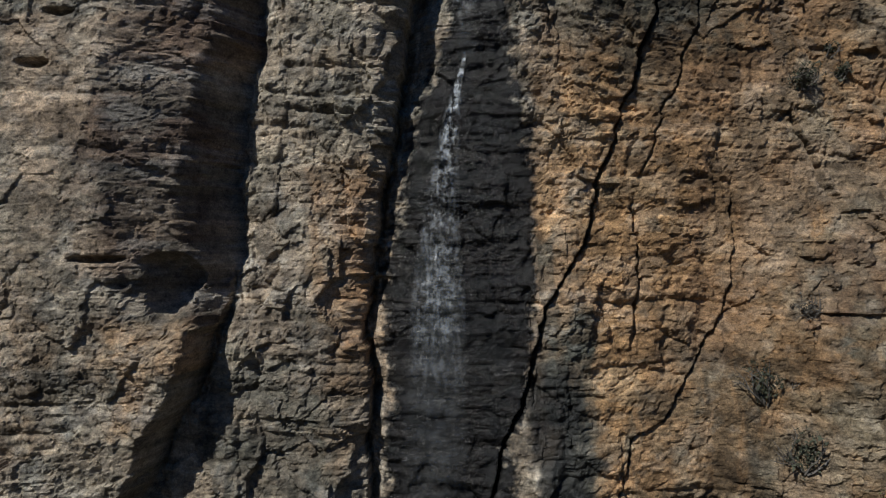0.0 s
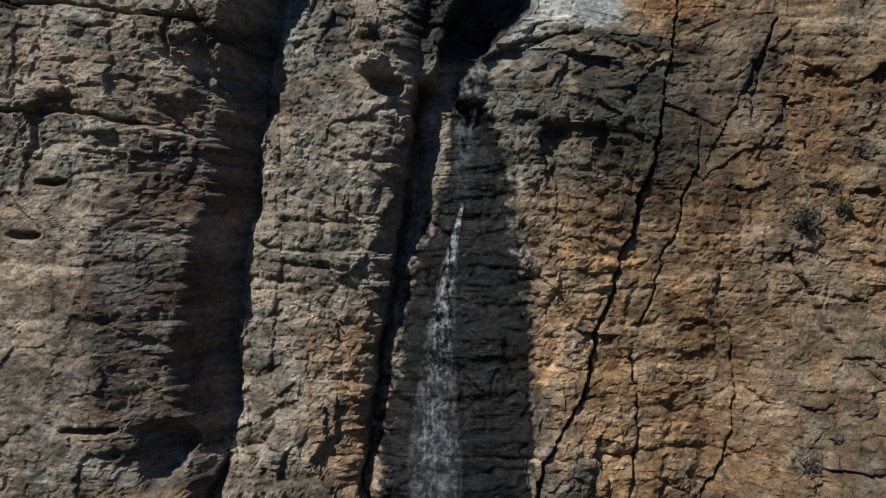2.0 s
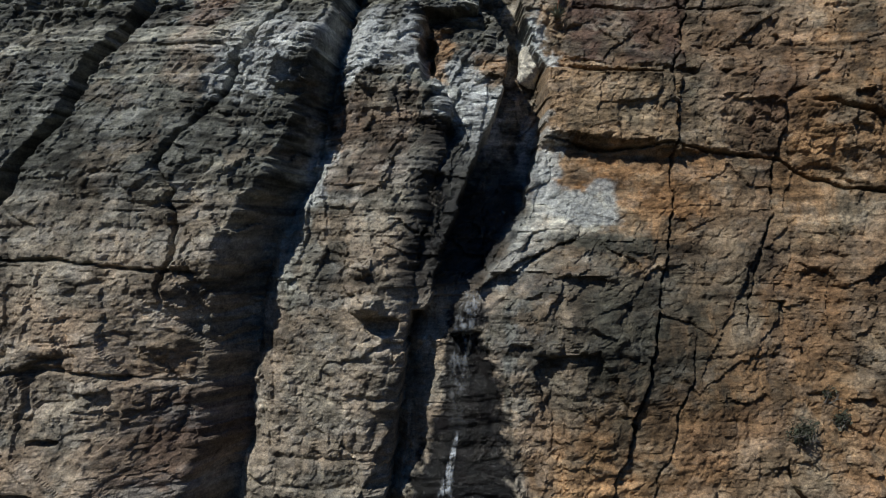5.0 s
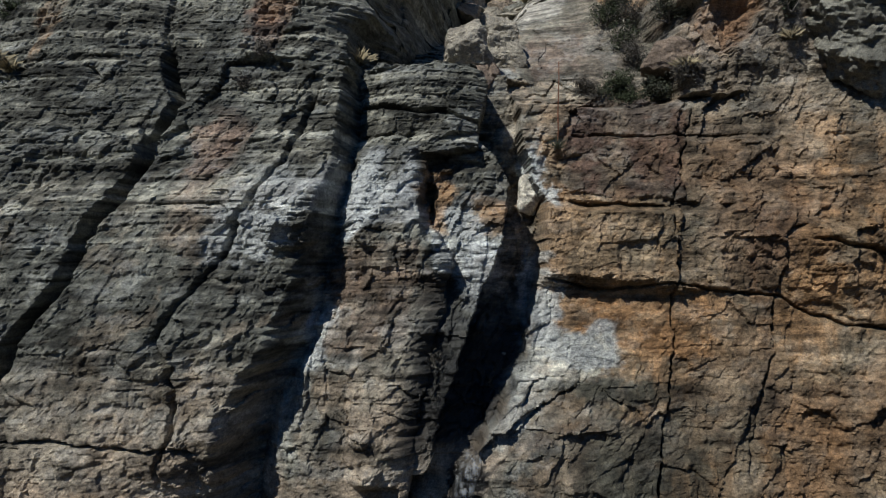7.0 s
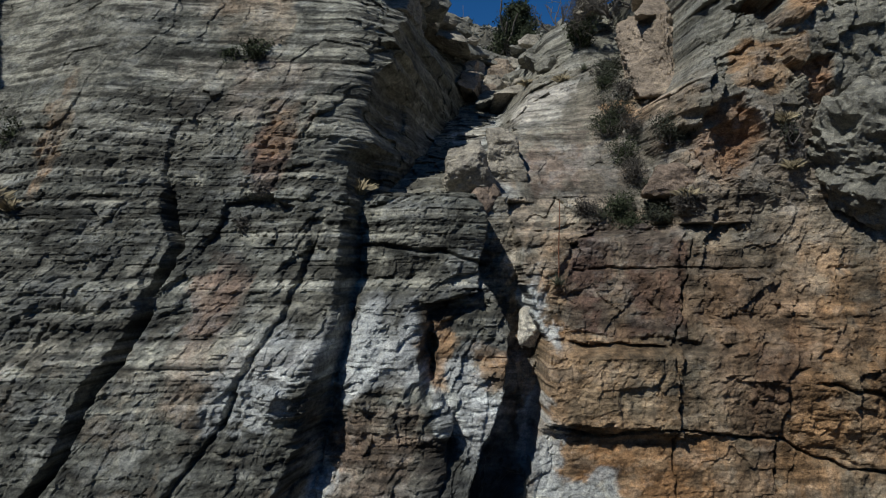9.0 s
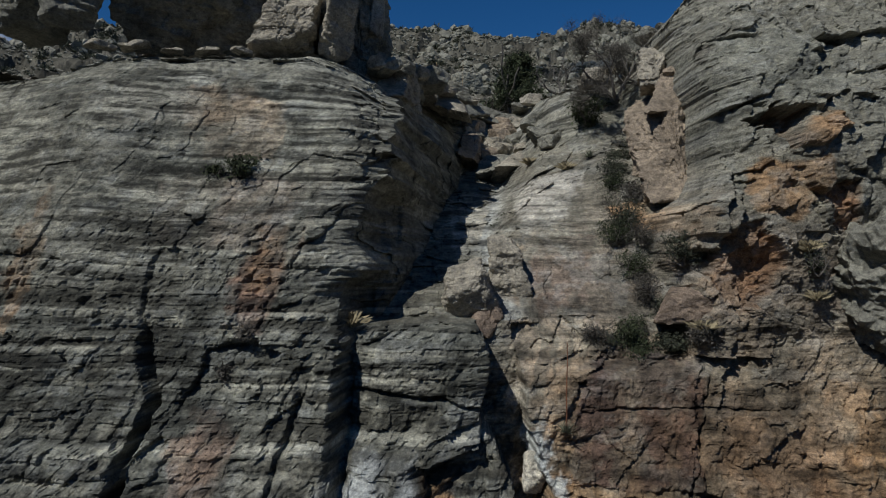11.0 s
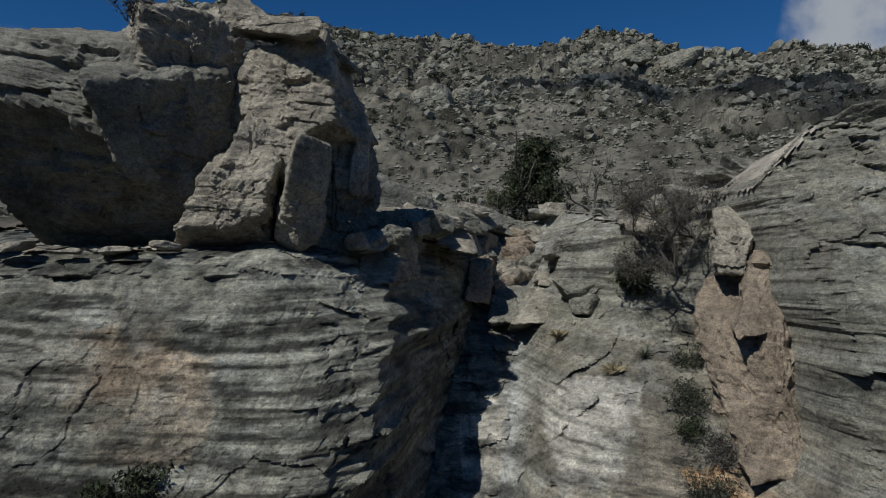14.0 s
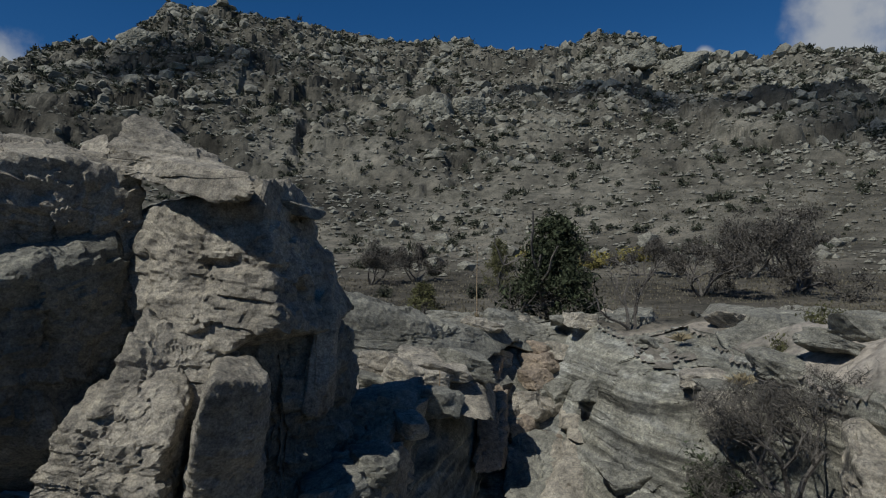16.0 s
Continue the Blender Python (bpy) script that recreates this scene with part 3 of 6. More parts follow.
lay(DARK, 0.6 * smooth(0.14, 0.32, streaky + 0.4 * patchy) * smooth(30, 26, Z))
for cx, cz, rx, rz, colour, much in (
        (4.0, 15.0, 2.1, 1.5, DARK, 0.85), (5.6, 13.6, 1.2, 1.8, DARK, 0.6), (3.0, 6.0, 0.9, 1.0, DARK, 0.75), (2.6, 3.5, 0.9, 1.9, DARK, 0.95), (9.2, 7.0, 0.8, 2.2, DARK, 0.7), (7.6, 16.5, 1.3, 1.2, RED, 0.5),
        (6.6, 9.5, 2.2, 3.2, OCHRE, 0.7), (7.5, 10.2, 0.5, 2.0, CREAM, 0.4), (3.2, 11.2, 0.9, 1.8, OCHRE, 0.8), (7.2, 18.3, 3.4, 1.0, OCHRE, 0.9), (10.5, 17, 1.5, 2.5, OCHRE, 0.9), (10.8, 20.5, 1.6, 1.8, OCHRE, 0.8),
        (3.3, 17.9, 1.8, 0.5, WHITE, 0.75), (2.5, 18.6, 0.35, 1.2, WHITE, 0.7), (2.6, 16.9, 0.9, 0.5, WHITE, 0.55), (4.6, 20.4, 1.9, 0.8, CREAM, 0.6), (5.4, 20.2, 0.9, 0.9, DARK, 0.35), (5.6, 23.4, 1.9, 1.2, RED, 0.95), (4.6, 22.1, 1.2, 0.5, DARK, 0.6), (8.5, 21.5, 1.7, 2.0, RED, 0.45),
        (2.95, 22.3, 0.3, 0.9, WHITE, 0.8), (-2.0, 7.6, 0.9, 2.6, OCHRE, 0.8), (-2.3, 4.3, 0.8, 1.0, OCHRE, 0.5), (-3.4, 3.6, 1.2, 1.4, DARK, 0.6), (-4.4, 5.4, 0.5, 0.5, CREAM, 0.6), (-3.9, 9.0, 0.4, 1.2, DARK, 0.5),
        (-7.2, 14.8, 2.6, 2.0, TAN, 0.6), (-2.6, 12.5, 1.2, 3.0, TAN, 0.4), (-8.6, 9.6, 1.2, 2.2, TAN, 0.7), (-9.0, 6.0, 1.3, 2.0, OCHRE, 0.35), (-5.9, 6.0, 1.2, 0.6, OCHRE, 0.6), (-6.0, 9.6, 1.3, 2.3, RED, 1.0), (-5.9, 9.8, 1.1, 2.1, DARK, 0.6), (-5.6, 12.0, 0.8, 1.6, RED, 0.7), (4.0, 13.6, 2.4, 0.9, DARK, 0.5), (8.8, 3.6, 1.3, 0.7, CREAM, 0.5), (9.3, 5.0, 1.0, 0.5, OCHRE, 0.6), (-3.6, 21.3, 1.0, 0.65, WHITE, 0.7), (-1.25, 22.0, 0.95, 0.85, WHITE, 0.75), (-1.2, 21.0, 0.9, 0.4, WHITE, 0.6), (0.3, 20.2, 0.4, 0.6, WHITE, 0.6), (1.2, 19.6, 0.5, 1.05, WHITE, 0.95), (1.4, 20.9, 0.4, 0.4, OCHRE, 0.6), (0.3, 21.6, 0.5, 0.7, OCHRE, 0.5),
        (-2.8, 18.6, 0.3, 0.9, WHITE, 0.6), (-3.4, 16.0, 0.8, 0.8, GREY, 0.7), (-1.0, 19.0, 1.2, 0.7, RED, 0.45), (-5.3, 22.3, 0.6, 1.0, RED, 0.6), (-5.3, 20.8, 0.7, 0.7, PINK, 0.7), (-4.5, 26.6, 0.5, 0.5, RED, 0.85), (-10.8, 27.5, 0.45, 2.0, OCHRE, 0.8), (-11.8, 30.5, 0.7, 1.4, CREAM, 0.6), (-6.5, 31.9, 0.9, 0.8, OCHRE, 0.45), (-4.5, 29.2, 1.5, 0.6, PINK, 0.5), (-3.0, 32.5, 1.2, 1.3, GREY, 0.7),
        (8.2, 26.8, 0.9, 1.2, OCHRE, 0.95), (9.6, 29.5, 1.3, 1.0, OCHRE, 0.7), (9.5, 26.5, 1.0, 1.5, TAN, 0.6), (11.5, 27.5, 1.2, 2.0, RED, 0.4), (9.5, 33.0, 3.0, 1.6, GREY, 0.8), (8.0, 31.5, 0.7, 1.5, PINK, 0.6)):
    lay(colour, much * patch(cx, cz, rx, rz) * (0.75 + 0.8 * (patchy + streaky)))
lay(GREY * 0.9, 0.85 * smooth(-0.3, 0.2, X - corner_r) * smooth(27.5, 29.5, Z + 2 * patchy))
lay(PINK, 0.6 * smooth(-0.3, 0.2, X - corner_r) * smooth(29, 27.5, Z) * smooth(25, 26, Z))
bed_mask = ((X > bed_l) & (Z > 25.6) & (X < corner_r)).astype(float)
lay(CREAM * 0.68, 0.85 * bed_mask)
lay(PINK, 0.55 * bed_mask * smooth(2.5, 3.6, X) * smooth(30.5, 28, Z) * smooth(-0.1, 0.15, banded + patchy))
lay(RED, 0.35 * bed_mask * smooth(2.5, 3.6, X) * smooth(28.5, 26, Z))
lay(WHITE, 0.4 * bed_mask * np.exp(-((X - chute_r) / 0.35) ** 2))
lay(GREY, 0.5 * bed_mask * smooth(31.5, 33, Z))
# pieces of the face that stand apart in colour
stained(np.array((0.125, 0.088, 0.076)), 0.85, 0.14, (3.83, 24.11), (5.03, 24.94), (7.09, 24.59), (6.64, 21.58), (4.86, 21.43), (3.57, 21.74), (3.61, 23.03))
stained(np.array((0.345, 0.25, 0.165)), 0.85, 0.22, (2.99, 21.54), (6.54, 21.3), (6.2, 19.19), (4.46, 19.38), (2.81, 19.58))
stained(DARK, 0.6, 0, (4.73, 21.11), (5.18, 21.04), (5.12, 20.16), (4.82, 20.24))
stained(DARK, 0.6, 0, (5.68, 21.11), (6.38, 21.12), (6.08, 19.58), (5.73, 19.65))
stained(np.array((0.185, 0.155, 0.12)), 0.7, 0, (7.56, 25.34), (10.22, 24.95), (9.33, 21.32), (6.65, 21.27))
stained(np.array((0.125, 0.095, 0.078)), 0.6, -0.05, (7.76, 20.44), (9.03, 20.36), (8.76, 15.95), (7.86, 16.03), (7.62, 17.5))
stained(np.array((0.34, 0.205, 0.112)), 0.85, 0, (2.9, 19.16), (7.63, 18.97), (7.49, 17.35), (5.49, 17.49), (2.87, 18.24))
stained(np.array((0.47, 0.48, 0.44)), 0.8, 0, (2.65, 18.1), (4.45, 17.87), (4.1, 17.2), (2.2, 17.14), (2.4, 17.57))
stained(DARK, 0.8, 0, (1.86, 16.99), (4.65, 17.03), (6.19, 16.66), (5.99, 16.15), (3.79, 16.59), (1.73, 16.8))
stained(OCHRE, 0.75, 0, (9.53, 18.68), (11.55, 17.94), (11.13, 15.01), (8.87, 15.01))
stained(OCHRE, 0.7, 0.08, (9.39, 21.02), (11.48, 20.43), (11.74, 18.11), (9.65, 18.94))
stained(np.array((0.14, 0.12, 0.1)), 0.65, 0, (2.5, 16.35), (6.08, 15.92), (5.89, 15.12), (2.14, 15.62))
stained(WHITE, 0.8, 0, (-2.09, 22.79), (-0.4, 22.76), (-0.51, 21.5), (-0.3, 20.7), (-1.67, 20.73), (-2.1, 20.47), (-1.94, 21.38))
stained(WHITE, 0.9, 0.1, (0.66, 20.49), (1.92, 20.21), (1.69, 19.6), (1.37, 18.88), (1.05, 18.91), (0.57, 19.01))
stained(np.array((0.42, 0.43, 0.42)), 0.75, -0, (-3.35, 21.59), (-2.33, 22.57), (-2.38, 21.84), (-3.26, 20.84), (-4.09, 20.72))
stained(WHITE, 0.7, 0, (-3.37, 17.58), (-2.38, 19.2), (-2.17, 18.55), (-2.66, 17.61))
stained(np.array((0.21, 0.155, 0.12)), 0.5, 0, (-6.08, 23.32), (-4.51, 23.33), (-4.5, 22.18), (-4.85, 20.72), (-5.82, 20.6), (-5.64, 21.91))
stained(np.array((0.21, 0.14, 0.105)), 0.7, -0.06, (-5, 27.52), (-3.44, 28.04), (-3.61, 27.23), (-4.2, 25.55), (-4.74, 25.52))
stained(np.array((0.19, 0.145, 0.112)), 0.65, 0, (-2.09, 20.25), (-0.38, 20.38), (-0.38, 17.91), (-2.55, 17.89))
stained(OCHRE, 0.8, 0, (-0.1, 21.9), (0.44, 21.84), (0.28, 20.56), (-0.15, 20.57))
stained(OCHRE, 0.8, 0, (1.13, 21.32), (1.72, 21.22), (1.61, 20.53), (0.99, 20.56))
stained(DARK, 0.55, 0, (-9.6, 20.55), (-7.81, 20.54), (-8.19, 19.14), (-8.9, 18.74))
stained(np.array((0.335, 0.265, 0.2)), 0.85, 0, (-8.61, 12.61), (-6.49, 12.61), (-6.46, 11.55), (-7.02, 10.2), (-7.73, 9.1), (-7.85, 8.2), (-8.73, 8.03))
stained(np.array((0.33, 0.205, 0.118)), 0.8, 0, (-2.97, 9.82), (-1.65, 10.18), (-1.67, 8.5), (-1.67, 6.27), (-2.26, 5.79), (-2.77, 6.92), (-2.91, 8.75))
stained(OCHRE, 0.6, 0, (-6.39, 6.31), (-5.37, 6.51), (-6.05, 5.17), (-6.72, 3.99), (-6.97, 4.09))
stained(CREAM, 0.7, 0.12, (-5.12, 5.45), (-4.31, 6.31), (-4.11, 5.67), (-4.57, 4.87), (-5.18, 5.16))
stained(DARK, 0.6, 0, (-5.22, 4.73), (-3.48, 5.12), (-2.25, 4.45), (-2.25, 3.58), (-5.54, 3.4))
stained(np.array((0.125, 0.12, 0.112)), 0.65, 0, (-4.3, 9.14), (-3.23, 9.57), (-2.97, 7.41), (-4.34, 6.85))
stained(np.array((0.36, 0.235, 0.132)), 0.6, 0, (2.89, 9.01), (3.93, 9.14), (6.24, 10.95), (6.06, 9.41), (5.84, 7.28), (4.79, 5.49), (3.86, 3.48), (3.65, 3.51), (3.52, 6.34))
stained(np.array((0.145, 0.1, 0.08)), 0.65, 0.06, (8.02, 7.51), (10.24, 8.88), (9.55, 6.42), (7.94, 6.33))
stained(np.array((0.32, 0.27, 0.2)), 0.6, 0.1, (7.79, 4.81), (9.2, 5.27), (9.2, 3.79), (7.99, 3.53))
stained(OCHRE, 0.7, 0, (1.8, 12.1), (3.9, 12.26), (3.77, 10.67), (2.76, 9.54), (2.27, 7.93), (1.81, 9.13))
stained(np.array((0.36, 0.27, 0.17)), 0.55, 0, (6.53, 10.82), (7.06, 10.83), (6.89, 8.08), (6.17, 7.34))
stained(np.array((0.31, 0.25, 0.185)), 0.55, 0, (-6.99, 32.41), (-4.28, 32.24), (-4.28, 31.4), (-4.53, 30.3), (-6.6, 30.18), (-6.77, 31.42))
stained(np.array((0.24, 0.158, 0.1)), 0.65, -0.05, (-4.8, 28.19), (-3.41, 28.12), (-3.59, 27.58), (-3.99, 26.58), (-4.72, 26.62))
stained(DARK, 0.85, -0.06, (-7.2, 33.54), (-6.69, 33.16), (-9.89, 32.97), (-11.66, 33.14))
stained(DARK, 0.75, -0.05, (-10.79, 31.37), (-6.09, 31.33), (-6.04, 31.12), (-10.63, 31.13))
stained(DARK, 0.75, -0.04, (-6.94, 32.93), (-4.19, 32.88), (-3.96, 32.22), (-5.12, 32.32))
stained(np.array((0.30, 0.29, 0.25)), 0.6, 0, (-10.39, 32.78), (-7.06, 32.61), (-6.82, 31.45), (-9.92, 31.52))
stained(np.array((0.2, 0.165, 0.135)), 0.55, 0, (-7.83, 29.57), (-2.88, 29.66), (-3.4, 28.05), (-5.06, 27.62), (-7.47, 27.83))
stained(np.array((0.43, 0.41, 0.37)), 0.75, 0, (3.36, 30.56), (5.65, 30.85), (4.99, 29.87), (4.67, 28.74), (3.18, 28.56), (2.84, 29.11))
stained(np.array((0.18, 0.138, 0.112)), 0.75, 0, (3.42, 28.18), (5.07, 28.24), (4.75, 26.14), (3.29, 25.78), (3, 26.59))
stained(np.array((0.39, 0.37, 0.32)), 0.7, 0, (0.63, 29.71), (2.2, 29.77), (1.67, 28.07), (0.53, 27.82))
stained(np.array((0.29, 0.225, 0.16)), 0.6, 0, (1.85, 27.47), (2.95, 27.89), (2.51, 25.96), (1.85, 26.06))
stained(OCHRE, 0.7, 0, (5.81, 29.15), (6.54, 29.5), (7.71, 28.64), (7.42, 27.82), (6.39, 28.33))
stained(np.array((0.27, 0.16, 0.095)), 0.5, -0.15, (7.83, 28.14), (8.79, 28.41), (9.16, 27.16), (8.25, 26.24), (8.09, 26.88))
stained(DARK, 0.6, 0, (8.43, 31.51), (10.74, 33.29), (10.33, 32.46), (8.2, 30.96))
stained(np.array((0.155, 0.142, 0.122)), 0.75, 0, (8.29, 32.54), (8.55, 34.57), (8.82, 34.08), (8.32, 32.95), (8.37, 31.8))
stained(OCHRE, 0.8, 0, (9.01, 30.12), (9.72, 29.87), (9.71, 28.48), (8.52, 28.71))
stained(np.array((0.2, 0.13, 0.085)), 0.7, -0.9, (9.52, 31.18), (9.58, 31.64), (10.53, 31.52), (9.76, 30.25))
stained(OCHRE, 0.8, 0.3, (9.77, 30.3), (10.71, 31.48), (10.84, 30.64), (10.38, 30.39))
# hollows of the crag, coloured darker as well as cut back
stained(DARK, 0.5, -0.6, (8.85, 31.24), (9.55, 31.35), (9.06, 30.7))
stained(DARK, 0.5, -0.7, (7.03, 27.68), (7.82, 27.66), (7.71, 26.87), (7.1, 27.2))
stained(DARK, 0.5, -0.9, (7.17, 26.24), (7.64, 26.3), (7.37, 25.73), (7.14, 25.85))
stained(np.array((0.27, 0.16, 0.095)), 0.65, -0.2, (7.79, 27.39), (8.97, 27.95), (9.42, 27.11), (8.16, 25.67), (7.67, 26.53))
stained(np.array((0.2, 0.19, 0.16)), 0.6, 0.35, (7.07, 27.36), (7.33, 28.99), (8.44, 30.4), (8.32, 28.87), (7.82, 27.69))
stained(np.array((0.3, 0.2, 0.12)), 0.8, 0, (8.82, 29.94), (10.37, 30.08), (10.4, 29.09), (9.6, 28.26), (8.48, 28.71))
stained(np.array((0.26, 0.16, 0.1)), 0.8, -0.3, (10.28, 29.09), (11.13, 29.22), (11.33, 27.96), (10.61, 28.11))
stained(np.array((0.36, 0.24, 0.14)), 0.8, 0, (2.25, 12.06), (3.86, 12.2), (3.74, 10.67), (2.76, 9.54), (2.31, 7.99), (2.12, 9.39))
stained(np.array((0.42, 0.43, 0.4)), 0.7, 0, (0.79, 15.35), (1.25, 16.15), (1.69, 16.45), (2.69, 18.17), (4.37, 17.96), (4.04, 17.36), (2.49, 16.45), (1.65, 15.53))
stained(np.array((0.36, 0.37, 0.34)), 0.6, 0, (-3.21, 17.72), (-2.68, 19.36), (-2.3, 19), (-2.67, 17.23), (-3.09, 15.69), (-3.81, 15.37), (-3.47, 16.64))
stained(DARK, 0.7, 0, (1.19, 15.1), (2.86, 15.76), (5.66, 15.54), (4.72, 13.6), (2.82, 13.48), (1.55, 13.98))
stained(np.array((0.27, 0.2, 0.14)), 0.6, 0, (-7.9, 15.42), (-4.86, 15.32), (-4.97, 13.86), (-6.3, 13.98), (-8, 14.2))
# strokes of paler and darker beds, blocks that differ, broad zones retoned by position
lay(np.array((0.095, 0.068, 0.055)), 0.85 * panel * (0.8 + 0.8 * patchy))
C = C * (1 + 0.2 * smooth(17.5, 14, Z) * smooth(0, -2, X))[..., None]
hue = fbm(U * 1.1, Z * 1.4, 301, 5, 0.65)
lay(OCHRE, 0.16 * smooth(0.08, 0.25, hue) * smooth(24, 18, Z))
lay(GREY * 0.8, 0.32 * smooth(-0.08, -0.25, hue))
lay(WHITE * 0.75, 0.16 * smooth(0.16, 0.32, fbm(U * 1.7, Z * 2.6, 311, 5, 0.68)))
# right wall darkened by position, more so above 18 m
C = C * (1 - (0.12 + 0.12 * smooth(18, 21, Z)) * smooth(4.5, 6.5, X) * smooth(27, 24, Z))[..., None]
C = C * (1 + (smooth(2.0, 4.0, X) * smooth(26, 22, Z))[..., None] * np.array((0.0, -0.06, -0.16)))
lay(np.array((0.27, 0.16, 0.095)), 0.3 * smooth(3, 6, X) * smooth(24.5, 22, Z) * smooth(0.0, 0.3, fbm(U * 0.45, Z * 0.5, 333, 4)))
tone = 1 + thin_bands * (1 - 0.6 * right_side * smooth(26, 24, Z)) * (0.2 + 0.7 * upper + 0.25 * smooth(26, 28.5, Z) * (1 - bed_mask)) + 0.7 * banded * (0.6 + 0.4 * upper) + 0.4 * (r2 - 0.5) * broken + 0.35 * (r1 - 0.5) + 0.75 * (fbm(U * 2.2, Z * 2.6, 99, 5, 0.68) * (1 - lying) + 1.3 * lying * fbm(X * 1.7, Y0 * 1.5, 199, 6, 0.68))
tone = tone + strata * (1 - 0.5 * smooth(26, 28, Z)) * (1 - 0.7 * smooth(31.5, 33, Z)) * (0.95 * hashed(k6, 7, 371) ** 1.6 - 0.36 + 0.25 * (r6 - 0.5)) * (0.55 + 0.9 * smooth(-0.2, 0.2, fbm(U * 0.35, Z * 0.8, 373, 4)))
# further zones of the face scaled darker or paler by position
C = C * (1 - 0.25 * smooth(7, 5, Z) * smooth(-5.5, -4.8, X) * smooth(-1.2, -1.7, X))[..., None]
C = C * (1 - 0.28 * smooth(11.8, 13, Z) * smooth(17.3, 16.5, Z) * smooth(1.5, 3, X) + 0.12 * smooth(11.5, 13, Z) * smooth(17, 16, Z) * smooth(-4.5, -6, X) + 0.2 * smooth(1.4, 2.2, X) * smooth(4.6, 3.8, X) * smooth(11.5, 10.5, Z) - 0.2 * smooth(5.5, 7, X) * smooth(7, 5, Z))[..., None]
C = C * (1 - 0.17 * smooth(25.5, 28, Z) * smooth(-5, -8, X) + 0.15 * smooth(18.5, 20, Z) * smooth(25, 23, Z) * smooth(-2, -5, X))[..., None]
tone = 1 + (tone - 1) * (1 - 0.3 * bed_mask - 0.4 * crag_mask * (1 - bed_mask))
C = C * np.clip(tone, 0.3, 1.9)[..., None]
# lime crusts left by seeping water
for cx, cz, rx, rz in ((-1.3, 21.7, 1.2, 0.85), (1.0, 20.0, 0.45, 1.2), (3.5, 17.8, 1.3, 0.6), (2.6, 18.7, 0.4, 1.0), (2.95, 22.2, 0.35, 0.9), (-4.2, 20.6, 0.9, 0.5), (-2.9, 18.4, 0.3, 0.9)):
    lay(WHITE * 0.9, 0.8 * patch(cx, cz, rx, rz) * np.clip(0.85 + 1.1 * (patchy + streaky), 0, 1))
# the wet rock under the fall; its black also paints the pillar's shadow gap
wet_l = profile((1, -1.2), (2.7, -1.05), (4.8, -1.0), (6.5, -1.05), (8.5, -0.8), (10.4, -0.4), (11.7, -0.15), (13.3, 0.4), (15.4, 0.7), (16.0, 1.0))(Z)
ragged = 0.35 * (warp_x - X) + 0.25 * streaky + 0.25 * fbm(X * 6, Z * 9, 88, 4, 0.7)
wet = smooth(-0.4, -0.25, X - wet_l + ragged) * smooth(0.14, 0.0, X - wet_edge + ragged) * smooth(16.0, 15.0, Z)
# same black up the deep chute: running water plus the chute's painted shade
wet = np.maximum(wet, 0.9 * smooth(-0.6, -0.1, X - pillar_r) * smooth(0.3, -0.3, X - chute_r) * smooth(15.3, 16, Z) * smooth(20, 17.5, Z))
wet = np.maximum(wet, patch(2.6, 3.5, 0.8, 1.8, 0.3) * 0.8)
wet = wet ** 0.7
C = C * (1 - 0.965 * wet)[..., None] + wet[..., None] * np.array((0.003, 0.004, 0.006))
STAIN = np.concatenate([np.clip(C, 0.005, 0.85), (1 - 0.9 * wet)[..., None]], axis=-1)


# ---- ground above the cliff ----
def top_ground(x, y):
    """Height of the land above the cliff: shelves, the flat, then the hill up to its ridge."""
    left = np.interp(y, [18, 22, 26, 31, 38, 45, 60], [34.1, 34.35, 34.6, 35.55, 36.6, 36.3, 36.7])
    right = np.interp(y, [18, 21, 24, 28, 34, 45, 60], [36.5, 37.5, 37.8, 36.9, 36.9, 36.3, 36.7])
    flat = left + (right - left) * smooth(6.5, 10.5, x)
    d = np.maximum(np.hypot(x, y - 13), 1)
    rise = np.interp(d, [0, 45, 70, 100, 150, 210, 310, 400, 455, 480, 560, 900, 4000], [0, 0, 1.5, 5.5, 22, 46, 92, 138, 160, 163, 120, 60, 30])
    way = x / np.maximum(y - 13, 1)
    ridge = np.interp(way, [-1.6, -0.69, -0.64, -0.55, -0.47, -0.43, -0.40, -0.29, -0.16, -0.09, 0, 0.075, 0.15, 0.215, 0.25, 0.285, 0.33, 0.4, 0.5, 0.58, 0.69, 1.6], [0.62, 0.71, 0.78, 0.86, 0.95, 1.07, 1.05, 1.03, 1.0, 0.97, 0.955, 0.92, 0.92, 0.925, 0.965, 0.945, 0.87, 0.81, 0.765, 0.735, 0.72, 0.62])
    ridge = ridge * 1.035
    hill = rise * (1 + (ridge - 1) * smooth(60, 440, d))
    rough = smooth(90, 220, d)
    hill = hill + rough * (9 * fbm(x * 0.02, y * 0.02, 401, 5, 0.55) + 7.5 * np.abs(fbm(x * 0.06, y * 0.05, 405, 5, 0.62)) + 5.0 * smooth(0.02, 0.16, fbm(x * 0.035, y * 0.02, 409, 5, 0.6)))
    low = 0.25 * fbm(x * 0.25, y * 0.25, 411, 5, 0.55) + smooth(60, 30, y) * 0.3 * np.abs(fbm(x * 0.5, y * 0.9, 415, 4, 0.6))
    return flat + hill + low


